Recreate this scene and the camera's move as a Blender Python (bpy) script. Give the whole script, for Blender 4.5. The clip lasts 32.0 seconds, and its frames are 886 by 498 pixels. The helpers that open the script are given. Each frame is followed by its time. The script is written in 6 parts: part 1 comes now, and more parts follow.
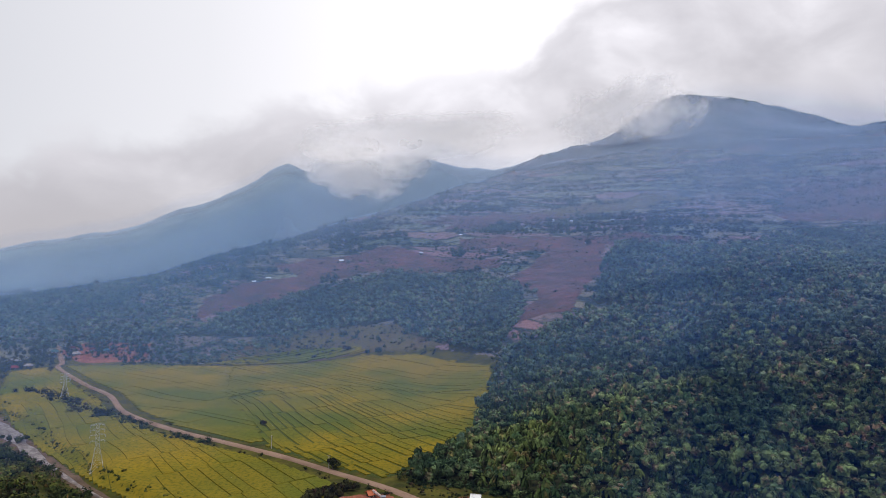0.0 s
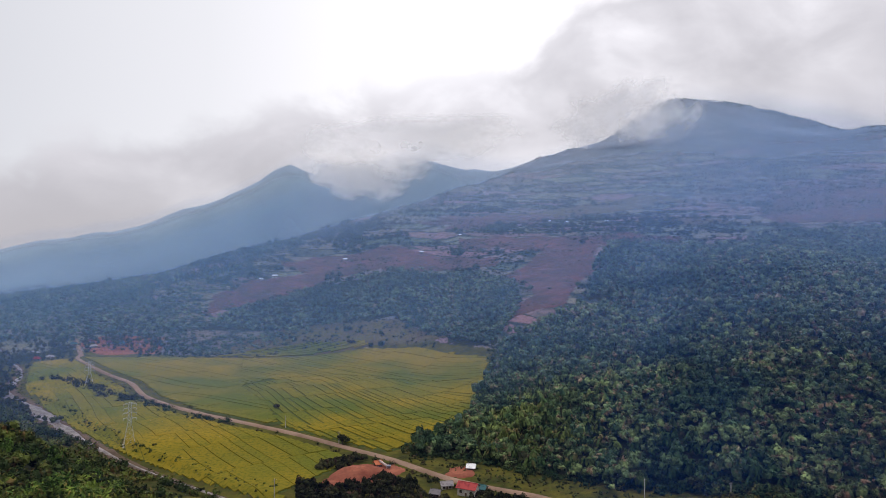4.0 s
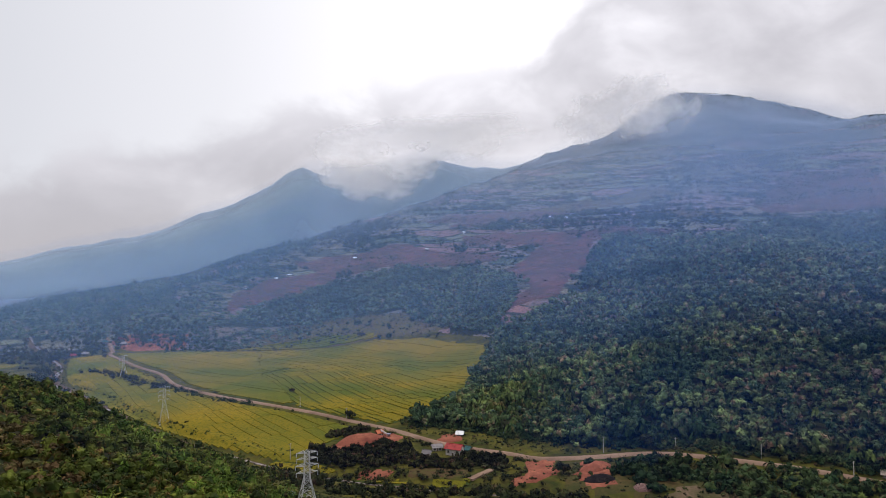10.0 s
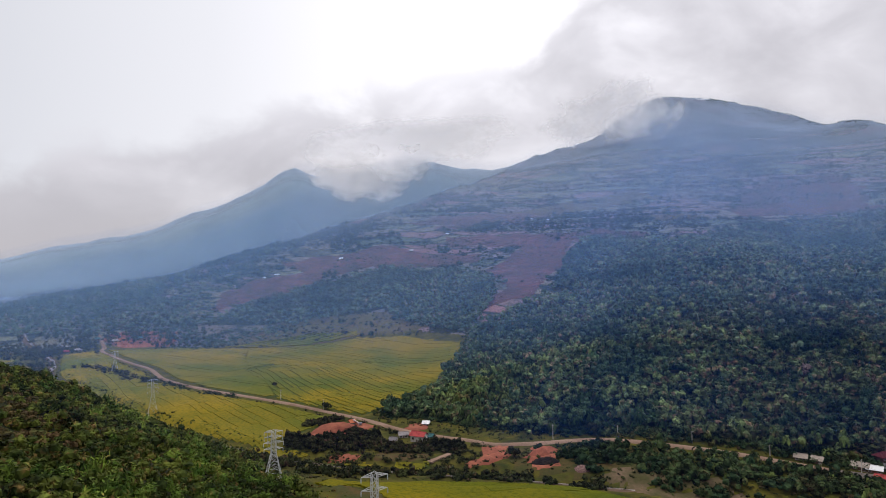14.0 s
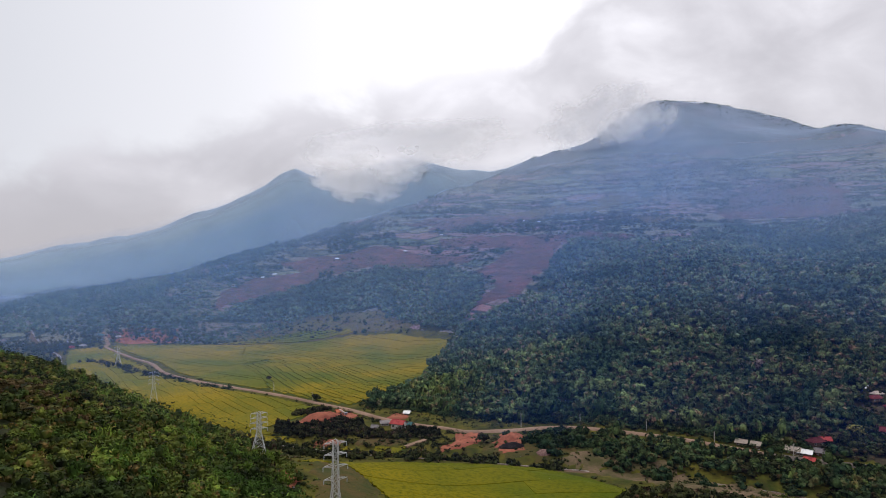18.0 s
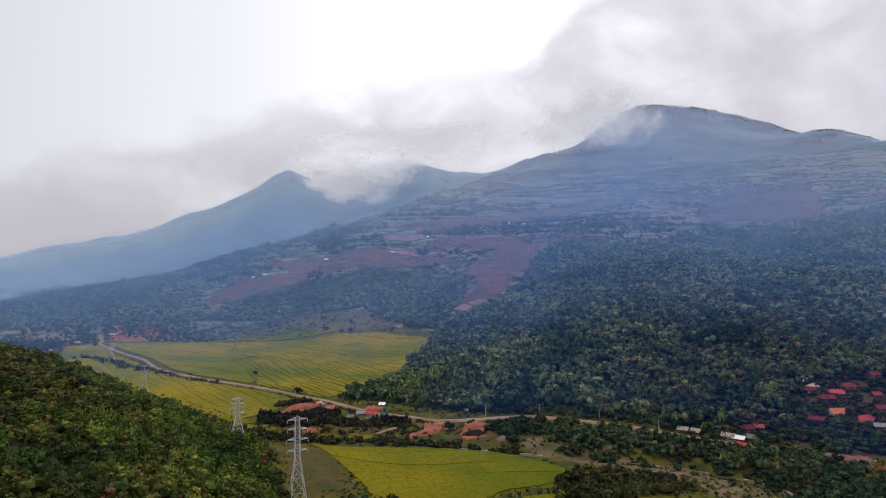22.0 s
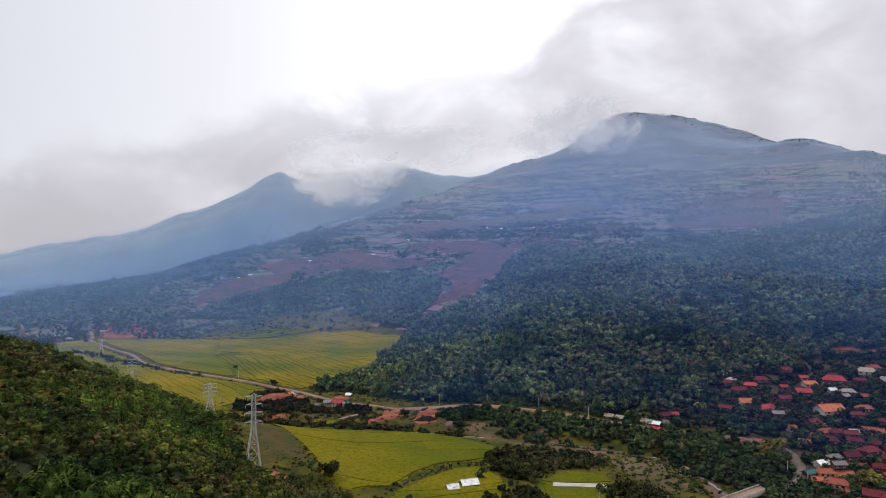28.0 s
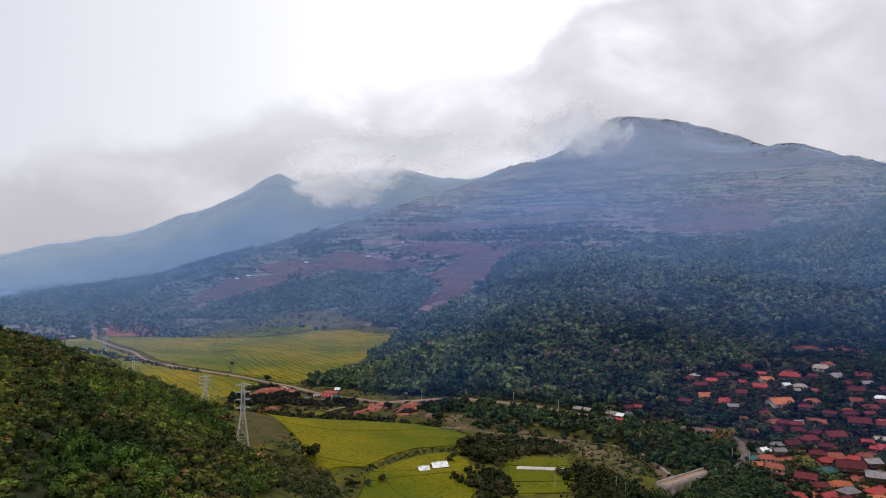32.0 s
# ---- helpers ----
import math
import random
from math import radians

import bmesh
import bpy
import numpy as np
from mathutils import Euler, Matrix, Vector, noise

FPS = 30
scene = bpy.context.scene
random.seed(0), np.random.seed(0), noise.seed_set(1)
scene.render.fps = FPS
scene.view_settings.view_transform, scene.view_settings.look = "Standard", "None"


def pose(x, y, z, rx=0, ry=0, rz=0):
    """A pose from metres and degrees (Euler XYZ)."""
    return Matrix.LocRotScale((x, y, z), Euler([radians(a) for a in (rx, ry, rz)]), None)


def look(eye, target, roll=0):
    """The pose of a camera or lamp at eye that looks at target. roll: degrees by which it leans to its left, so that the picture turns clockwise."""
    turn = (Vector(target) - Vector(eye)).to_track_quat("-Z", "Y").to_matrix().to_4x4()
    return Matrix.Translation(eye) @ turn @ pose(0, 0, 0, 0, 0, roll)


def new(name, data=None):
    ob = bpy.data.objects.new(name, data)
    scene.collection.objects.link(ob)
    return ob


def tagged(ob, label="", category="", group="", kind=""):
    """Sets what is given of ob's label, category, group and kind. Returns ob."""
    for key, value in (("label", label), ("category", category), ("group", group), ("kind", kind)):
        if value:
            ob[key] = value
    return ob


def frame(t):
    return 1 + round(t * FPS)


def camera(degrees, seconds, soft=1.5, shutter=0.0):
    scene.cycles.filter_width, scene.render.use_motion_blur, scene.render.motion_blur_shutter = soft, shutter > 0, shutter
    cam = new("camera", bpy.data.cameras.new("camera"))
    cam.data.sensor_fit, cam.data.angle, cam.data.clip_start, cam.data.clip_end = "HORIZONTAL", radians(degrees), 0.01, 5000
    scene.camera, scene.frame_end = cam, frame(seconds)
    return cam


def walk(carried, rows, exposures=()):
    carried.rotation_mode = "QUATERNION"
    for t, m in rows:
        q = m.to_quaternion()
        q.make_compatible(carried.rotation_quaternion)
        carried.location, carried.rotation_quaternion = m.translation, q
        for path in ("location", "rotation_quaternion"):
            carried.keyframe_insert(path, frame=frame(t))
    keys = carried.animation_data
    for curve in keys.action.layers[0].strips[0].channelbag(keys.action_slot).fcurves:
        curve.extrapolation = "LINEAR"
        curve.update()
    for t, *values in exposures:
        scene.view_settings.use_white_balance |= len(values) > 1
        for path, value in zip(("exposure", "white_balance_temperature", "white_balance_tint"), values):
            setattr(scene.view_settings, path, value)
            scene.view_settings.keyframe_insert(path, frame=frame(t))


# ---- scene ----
cam = camera(68.0, 32.0, 0.6)
# seconds, x, y, z, yaw, pitch, roll
ROWS = [
    (0, 0.0, 0.0, 115.0, 0.00, 0.98, -0.44),
    (0.5, 0.0, -4.6, 114.6, -0.03, 0.97, -0.46),
    (1, 0.1, -9.3, 114.2, 0.04, 0.98, -0.54),
    (1.5, 0.1, -13.9, 113.8, 0.13, 0.98, -0.52),
    (2, 0.1, -18.6, 113.3, 0.18, 1.00, -0.56),
    (2.5, 0.1, -23.2, 112.9, 0.01, 1.00, -0.53),
    (3, 0.1, -27.8, 112.6, -0.09, 1.04, -0.62),
    (3.5, 0.1, -32.5, 112.2, 0.01, 1.06, -0.58),
    (5.5, 1.1, -50.5, 111.0, -0.39, 1.09, -0.50),
    (6, 2.2, -54.9, 110.8, -0.59, 1.19, -0.25),
    (6.5, 3.4, -59.2, 110.6, 0.01, 1.13, -0.17),
    (7, 4.8, -63.6, 110.4, 0.59, 1.05, 0.11),
    (7.5, 6.3, -67.9, 110.2, 0.94, 0.99, 0.25),
    (8, 8.0, -72.2, 110.1, 1.20, 0.95, 0.46),
    (8.5, 9.8, -76.5, 110.0, 1.31, 0.91, 0.53),
    (9, 11.7, -80.7, 110.0, 1.40, 0.84, 0.62),
    (9.5, 13.7, -84.9, 110.0, 1.41, 0.88, 0.61),
    (10, 15.8, -89.1, 110.0, 1.25, 0.86, 0.76),
    (10.5, 17.9, -93.2, 110.1, 1.03, 0.88, 0.64),
    (11, 20.1, -97.3, 110.3, 0.85, 0.85, 0.61),
    (11.5, 22.3, -101.4, 110.5, 0.75, 0.85, 0.56),
    (12, 24.5, -105.5, 110.7, 0.58, 0.86, 0.53),
    (12.5, 26.7, -109.5, 110.9, 0.29, 0.84, 0.55),
    (13, 28.9, -113.5, 111.2, 0.08, 0.76, 0.57),
    (13.5, 31.0, -117.5, 111.5, 0.47, 0.78, 0.51),
    (14, 33.1, -121.5, 111.8, 0.71, 0.83, 0.52),
    (14.5, 35.2, -125.5, 112.0, 0.80, 0.82, 0.52),
    (16.5, 42.9, -141.6, 112.6, 1.04, 0.92, 0.35),
    (17, 44.9, -145.6, 112.7, 1.06, 0.91, 0.33),
    (17.5, 46.8, -149.6, 112.8, 1.07, 0.88, 0.29),
    (18, 48.9, -153.7, 112.8, 0.92, 0.83, 0.31),
    (18.5, 50.9, -157.7, 112.8, 0.91, 0.80, 0.20),
    (19, 53.0, -161.6, 112.9, 0.84, 0.79, 0.19),
    (19.5, 55.1, -165.6, 112.9, 0.79, 0.76, 0.20),
    (20, 57.3, -169.6, 113.0, 0.78, 0.77, 0.16),
    (20.5, 59.4, -173.5, 113.1, 0.69, 0.79, 0.19),
    (21, 61.6, -177.5, 113.2, 0.69, 0.84, 0.18),
    (21.5, 63.7, -181.4, 113.3, 0.66, 0.87, 0.20),
    (22, 65.9, -185.4, 113.5, 0.54, 0.88, 0.13),
    (22.5, 68.0, -189.4, 113.7, 0.76, 0.93, 0.09),
    (23, 70.2, -193.4, 113.8, 0.91, 0.99, 0.11),
    (23.5, 72.4, -197.5, 114.0, 0.81, 0.97, 0.11),
    (24, 74.6, -201.6, 114.2, 0.70, 0.96, -0.02),
    (24.5, 76.8, -205.6, 114.4, 0.59, 0.96, -0.03),
    (25, 79.0, -209.7, 114.5, 0.36, 0.96, -0.14),
    (25.5, 81.2, -213.7, 114.7, 0.22, 0.96, -0.07),
    (27.5, 89.8, -229.7, 115.3, 0.11, 1.03, -0.19),
    (28, 91.7, -233.8, 115.4, -0.06, 1.03, -0.34),
    (28.5, 93.6, -237.8, 115.6, -0.27, 1.05, -0.36),
    (29, 95.5, -241.8, 115.7, -0.36, 1.05, -0.39),
    (29.5, 97.3, -245.9, 115.9, -0.65, 1.03, -0.41),
    (30, 99.1, -250.0, 116.1, -0.75, 1.05, -0.47),
    (30.5, 100.9, -254.0, 116.2, -0.70, 1.07, -0.56),
    (31, 102.6, -258.1, 116.4, -0.69, 1.12, -0.55),
    (31.5, 104.4, -262.2, 116.5, -0.51, 1.12, -0.60),
    (32, 106.1, -266.3, 116.7, -0.00, 1.12, -0.52),
]
walk(cam, [(t, pose(x, y, z, 90 + pitch, roll, yaw)) for t, x, y, z, yaw, pitch, roll in ROWS], [(0.0, 0.0, 6400.0, 13.0), (32.0, 0.04, 6300.0, 12.8)])
# ---- the lie of the land ----
# weights of broad swells on a regular grid: first the mountain side, then the spur beside the near field
MOUNTAIN = [
    -32, 264, 194, 31, 21, -16, 65, 1, 50, 105, 18, -9, 24, 47,
    -37, 129, -127, -100, 79, -34, -38, -29, 33, -180, 99, 72, 16, 26,
    -82, -32, -9, 106, -92, -54, -8, -13, 16, 16, 33, -62, -34, 91,
    65, -26, -42, 35, 17, -10, 32, -66, -63, -89, -17, 36, -14, -70,
    43, 17, -1, 15, -29, -40, 3, -16, -7, 163, -42, -32, 24, 17,
    -39, -16, -12, -76, -15, -23, -43, -54, -50, -51, -27, -3, -42, -48,
]
SPUR = [
    12, 27, 24, 16, 22, 13, 9, 18, 10, 9, 23, -19, 14, 17,
    10, 7, 29, -3, 19, 12, 23, -5, 2, -12, 19, -4, 5, -13,
    12, 4, 9, -1, 6, -3, 1, -4, -8, -7, 1, 2, -1, -6,
]


def swells(x, y, xs, ys, wide, weights):
    z = np.zeros_like(x)
    k = 0
    for a in xs:
        ga = np.exp(-((x - a) ** 2) / (2 * wide * wide))
        for b in ys:
            z += weights[k] * ga * np.exp(-((y - b) ** 2) / (2 * wide * wide))
            k += 1
    return z


def smooth_max(a, b, soft):
    d = np.clip(0.5 + 0.5 * (a - b) / soft, 0, 1)
    return b + (a - b) * d + soft * d * (1 - d)


def bump(x, y, cx, cy, wx, wy):
    return np.exp(-(((x - cx) / wx) ** 2) - ((y - cy) / wy) ** 2)


RIVER = [(-700, 900), (-430, 630), (-355, 500), (-290, 437), (-243, 389), (-176, 326), (-121, 285), (-60, 245), (0, 222), (60, 207),
         (120, 190), (180, 168), (222, 142), (231, 110), (229, 80), (200, 20), (170, -60), (150, -300)]


def line_distance(x, y, line):
    """How far the points lie from a broken line on the plan."""
    best = np.full(x.shape, 1e9)
    for (ax, ay), (bx, by) in zip(line, line[1:]):
        dx, dy = bx - ax, by - ay
        t = np.clip(((x - ax) * dx + (y - ay) * dy) / (dx * dx + dy * dy), 0, 1)
        best = np.minimum(best, np.hypot(x - ax - t * dx, y - ay - t * dy))
    return best


def ground_z(x, y):
    """Height of the bare ground at arrays x, y."""
    x, y = np.asarray(x, float), np.asarray(y, float)
    up = MOUNTAIN[0] + MOUNTAIN[1] * x / 1000 + MOUNTAIN[2] * y / 1000
    up = up + swells(x, y, np.arange(-800, 1401, 275.0), np.arange(100, 2101, 250.0), 290.0, MOUNTAIN[3:])
    away = np.hypot(x - 100, y + 100)
    crest = np.interp(x, [-1200, -700, -480, -335, -237, -102, 117, 357, 556, 781, 1200, 1700], [820, 870, 930, 1100, 1227, 1396, 1596, 1764, 1869, 1955, 1960, 1800])
    up = up - 0.8 * np.sqrt(np.maximum(y - crest - 15, 0) ** 2 + 400) + 16 - 0.5 * np.maximum(away - 2200, 0) - 0.4 * np.maximum(-y - 50, 0)
    up = up - 0.38 * np.maximum(x - 1080, 0) - 0.3 * np.maximum(-900 - x, 0)
    up = up + 38 * bump(x, y, 670, 1920, 100, 120) - 12 * bump(x, y, 790, 1980, 80, 120)
    up = up + 30 * bump(x, y, 1150, 1640, 120, 140) + 14 * bump(x, y, 1120, 1300, 120, 150) - 19 * bump(x, y, 110, 1640, 170, 170)
    spur = swells(x, y, np.arange(-240, 221, 75.0), np.arange(-150, 251, 70.0), 75.0, SPUR)
    rim = np.clip((1.2 - ((x - 62) / 86) ** 2 - ((y - 112) / 67) ** 2) / 0.55, 0, 1)
    spur = spur + 6.0 * rim * rim * (3 - 2 * rim) + 26 * bump(x, y, -180, 192, 70, 42)
    z = smooth_max(up, spur, 8.0)
    z = smooth_max(z, np.zeros_like(z), 5.0) - 1.2
    far = np.interp(x, [-3200, -1990, -1790, -1585, -1380, -1230, -1150, -970, -860, -770, -705, -660, -610, -520, -365, -210, -150, 40, 220, 330, 420, 500, 620, 900, 1700],
                    [20, 105, 134, 185, 222, 262, 300, 348, 396, 446, 502, 522, 496, 462, 497, 556, 572, 530, 500, 545, 582, 572, 530, 480, 200])
    far = far * np.exp(-(((y - 2850 - 0.1 * x) / 430.0) ** 2)) - 3
    return smooth_max(z, far, 20.0)

# ---- sky, sun ----
world = bpy.data.worlds.new("overcast_sky")
scene.world = world
world.use_nodes = True
wn, wl = world.node_tree.nodes, world.node_tree.links
wn.clear()


def wnode(kind, **sets):
    n = wn.new(kind)
    for k, v in sets.items():
        n.inputs[k].default_value = v
    return n


sky = wn.new("ShaderNodeTexSky")
sky.sky_type, sky.sun_disc = "NISHITA", False
sky.sun_elevation, sky.sun_rotation = radians(52), radians(-25)
coord = wn.new("ShaderNodeTexCoord")
parts = wn.new("ShaderNodeSeparateXYZ")
wl.new(coord.outputs["Generated"], parts.inputs[0])


def wmath(op, a, b=0.0, c=None, clamp=False):
    n = wn.new("ShaderNodeMath")
    n.operation, n.use_clamp = op, clamp
    for i, v in enumerate((a, b, c)):
        if v is None:
            continue
        if isinstance(v, (int, float)):
            n.inputs[i].default_value = v
        else:
            wl.new(v, n.inputs[i])
    return n.outputs[0]


def wstep(value, a, b, lo=0.0, hi=1.0):
    n = wn.new("ShaderNodeMapRange")
    n.interpolation_type = "SMOOTHSTEP"
    for k, v in (("From Min", a), ("From Max", b), ("To Min", lo), ("To Max", hi)):
        n.inputs[k].default_value = v
    wl.new(value, n.inputs["Value"])
    return n.outputs[0]


def wramp(value, stops):
    n = wn.new("ShaderNodeValToRGB")
    e = n.color_ramp.elements
    for i, (place, c) in enumerate(stops):
        q = e[i] if i < 2 else e.new(place)
        q.position, q.color = place, (*c, 1)
    wl.new(value, n.inputs[0])
    return n.outputs[0]


def wnoise(scale, detail, rough, vector, warp=0.0):
    n = wnode("ShaderNodeTexNoise", Scale=scale, Detail=detail, Roughness=rough, Distortion=warp)
    wl.new(vector, n.inputs["Vector"])
    return n.outputs["Fac"]


def wmix(fac, a, b):
    n = wn.new("ShaderNodeMix")
    n.data_type = "RGBA"
    for sock, v in ((n.inputs[0], fac), (n.inputs[6], a), (n.inputs[7], b)):
        if isinstance(v, tuple):
            sock.default_value = (*v, 1)
        else:
            wl.new(v, sock)
    return n.outputs[2]


# the cloud deck seen as a sheet: how far aside and how high, over how far ahead
ahead = wmath("MAXIMUM", wmath("ABSOLUTE", parts.outputs[1]), 0.25)
aside, high = wmath("DIVIDE", parts.outputs[0], ahead), wmath("DIVIDE", parts.outputs[2], ahead)
plane = wn.new("ShaderNodeCombineXYZ")
wl.new(aside, plane.inputs[0])
wl.new(wmath("MULTIPLY", high, 1.5), plane.inputs[1])
wl.new(wmath("MULTIPLY", parts.outputs[1], 0.3), plane.inputs[2])
billow = wnoise(6.0, 6.0, 0.5, plane.outputs[0], 0.25)
broad = wnoise(2.6, 5.0, 0.5, plane.outputs[0], 0.2)
# the upper edge of the low cloud: it lies along the mountains and climbs to the right
edge = wmath("MULTIPLY", wramp(wmath("MULTIPLY_ADD", aside, 0.5, 0.5), [(0.0, (0.10,) * 3), (1.0, (0.85,) * 3), (0.16, (0.17,) * 3), (0.283, (0.205,) * 3), (0.378, (0.235,) * 3), (0.455, (0.262,) * 3),
             (0.54, (0.285,) * 3), (0.565, (0.34,) * 3), (0.61, (0.42,) * 3), (0.8, (0.60,) * 3)]), 1.0)
deep = wmath("SUBTRACT", edge, high)
deep = wmath("MULTIPLY_ADD", wmath("SUBTRACT", billow, 0.5), 0.26, deep)
cover = wstep(deep, -0.03, 0.05)
open_sky = wramp(wmath("MULTIPLY_ADD", aside, 0.5, 0.5), [(0.0, (0.52, 0.525, 0.545)), (1.0, (1.0, 0.99, 1.0)), (0.16, (0.59, 0.60, 0.62)), (0.32, (0.70, 0.705, 0.72)), (0.42, (0.83, 0.825, 0.84)), (0.52, (0.95, 0.94, 0.955))])
low_cloud = wramp(wmath("MULTIPLY_ADD", wmath("SUBTRACT", broad, 0.5), 0.55, billow), [(0.28, (0.46, 0.45, 0.47)), (0.78, (0.80, 0.79, 0.81)), (0.45, (0.545, 0.535, 0.555)), (0.6, (0.635, 0.625, 0.645))])
# thicker and greyer low down on the left, and at the far right
gloom = wmath("MULTIPLY", wstep(aside, -0.2, -0.62), wstep(high, 0.24, 0.02))
low_cloud = wmix(wmath("MULTIPLY", gloom, 0.95), low_cloud, (0.41, 0.40, 0.42))
heavy = wmath("MULTIPLY", wstep(wmath("MULTIPLY_ADD", wmath("SUBTRACT", broad, 0.5), 0.8, aside), 0.40, 0.68), 0.5)
low_cloud = wmix(heavy, low_cloud, (0.52, 0.51, 0.53))
deck_colour = wmix(cover, open_sky, low_cloud)
deck = wnode("ShaderNodeBackground", Strength=1.25)
wl.new(deck_colour, deck.inputs[0])
clear = wnode("ShaderNodeBackground", Strength=0.1)
wl.new(sky.outputs[0], clear.inputs[0])
both = wnode("ShaderNodeMixShader", Fac=0.97)
wl.new(clear.outputs[0], both.inputs[1])
wl.new(deck.outputs[0], both.inputs[2])
out = wn.new("ShaderNodeOutputWorld")
wl.new(both.outputs[0], out.inputs[0])

sun = new("sun", bpy.data.lights.new("sun", "SUN"))
sun.data.energy, sun.data.angle, sun.data.color = 1.5, radians(11), (1.0, 0.95, 0.88)
sun.matrix_world = look((-250, 400, 900), (100, 150, 0))


# ---- materials ----
def material(name, rough=0.9, spec=0.25):
    m = bpy.data.materials.new(name)
    m.use_nodes = True
    b = m.node_tree.nodes["Principled BSDF"]
    b.inputs["Roughness"].default_value = rough
    b.inputs["Specular IOR Level"].default_value = spec
    return m, m.node_tree.nodes, m.node_tree.links, b


def haze_sheen(bsdf, weight):
    """A blue sheen on leaves and clods at grazing angles, put in to stand for haze."""
    bsdf.inputs["Sheen Weight"].default_value = weight
    bsdf.inputs["Sheen Roughness"].default_value = 0.6
    bsdf.inputs["Sheen Tint"].default_value = (0.30, 0.55, 1.0, 1)


def mix_rgb(nodes, links, fac, a, b):
    n = nodes.new("ShaderNodeMix")
    n.data_type = "RGBA"
    for sock, v in ((n.inputs[0], fac), (n.inputs[6], a), (n.inputs[7], b)):
        if hasattr(v, "is_linked"):
            links.new(v, sock)
        elif isinstance(v, (int, float)):
            sock.default_value = v
        else:
            sock.default_value = (*v, 1)
    return n.outputs[2]


def noise_fac(nodes, links, scale, low, high, detail=4.0, vector=None, stretch=None, rough=0.55):
    """A noise in world metres, squeezed between low and high."""
    if vector is None:
        vector = nodes.new("ShaderNodeNewGeometry").outputs["Position"]
    if stretch:
        mp = nodes.new("ShaderNodeMapping")
        mp.inputs["Scale"].default_value = stretch
        links.new(vector, mp.inputs["Vector"])
        vector = mp.outputs[0]
    n = nodes.new("ShaderNodeTexNoise")
    n.inputs["Scale"].default_value, n.inputs["Detail"].default_value, n.inputs["Roughness"].default_value = scale, detail, rough
    links.new(vector, n.inputs["Vector"])
    r = nodes.new("ShaderNodeMapRange")
    r.inputs["From Min"].default_value, r.inputs["From Max"].default_value = low, high
    links.new(n.outputs["Fac"], r.inputs["Value"])
    return r.outputs[0]


def bumped(nodes, links, bsdf, height, strength, distance):
    b = nodes.new("ShaderNodeBump")
    b.inputs["Strength"].default_value, b.inputs["Distance"].default_value = strength, distance
    links.new(height, b.inputs["Height"])
    links.new(b.outputs[0], bsdf.inputs["Normal"])


def two_tone(name, dark, light, scale=0.1, fine=1.5, rough=0.9, spec=0.06, third=None, bump=0.4, bump_d=0.3, stretch=None, haze_weight=0.0):
    """A matt natural surface: a broad drift between two colours, fine grain of a third, and relief."""
    m, n, l, b = material(name, rough, spec)
    haze_sheen(b, haze_weight)
    base = mix_rgb(n, l, noise_fac(n, l, scale, 0.35, 0.65, 5.0, stretch=stretch), dark, light)
    grain = noise_fac(n, l, fine, 0.4, 0.7, 3.0)
    col = mix_rgb(n, l, grain, base, third if third else tuple(0.6 * v for v in dark))
    if third:
        f = n.new("ShaderNodeMath")
        f.operation = "MULTIPLY"
        f.inputs[1].default_value = 0.5
        l.new(grain, f.inputs[0])
        col = mix_rgb(n, l, f.outputs[0], base, third)
    l.new(col, b.inputs["Base Color"])
    if bump:
        bumped(n, l, b, grain, bump, bump_d)
    return m


def leaf_material(name, a, b, c, scale=0.06, haze_weight=0.0):
    """Foliage: each spray of leaves has its own tone, crowns drift between three greens, stands between light and dark;
    the widest swings stand for shaded gaps and lit tops.
    """
    m, n, l, bs = material(name, 0.7, 0.06)
    haze_sheen(bs, haze_weight)
    isl = n.new("ShaderNodeNewGeometry")
    base = mix_rgb(n, l, noise_fac(n, l, scale, 0.4, 0.6, 2.0), a, b)
    base = mix_rgb(n, l, noise_fac(n, l, scale * 2.7, 0.55, 0.68, 2.0), base, c)
    base = mix_rgb(n, l, noise_fac(n, l, scale * 0.2, 0.45, 0.62, 3.0), base, tuple(0.85 * v for v in a))
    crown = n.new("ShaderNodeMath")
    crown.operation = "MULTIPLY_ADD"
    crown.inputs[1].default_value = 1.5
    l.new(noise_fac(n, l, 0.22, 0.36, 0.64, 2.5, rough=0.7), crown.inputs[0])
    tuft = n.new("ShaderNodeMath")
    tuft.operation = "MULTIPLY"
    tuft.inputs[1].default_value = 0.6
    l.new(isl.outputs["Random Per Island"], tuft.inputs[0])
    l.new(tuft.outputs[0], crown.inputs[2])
    # near black to bright at random: shaded gaps and lit tops in the colour
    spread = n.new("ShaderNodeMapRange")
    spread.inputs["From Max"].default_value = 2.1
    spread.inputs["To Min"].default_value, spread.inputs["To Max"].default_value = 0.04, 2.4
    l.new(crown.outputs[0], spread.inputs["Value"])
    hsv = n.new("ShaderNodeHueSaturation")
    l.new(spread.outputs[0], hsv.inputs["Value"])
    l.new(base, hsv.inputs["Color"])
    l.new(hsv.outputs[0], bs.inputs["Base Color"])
    return m


def plain(name, colour, rough=0.6, spec=0.4, metal=0.0, vary=0.25, scale=0.8):
    m, n, l, b = material(name, rough, spec)
    b.inputs["Metallic"].default_value = metal
    col = mix_rgb(n, l, noise_fac(n, l, scale, 0.35, 0.65, 5.0), tuple(v * (1 - vary) for v in colour), tuple(min(1, v * (1 + vary)) for v in colour))
    l.new(col, b.inputs["Base Color"])
    return m


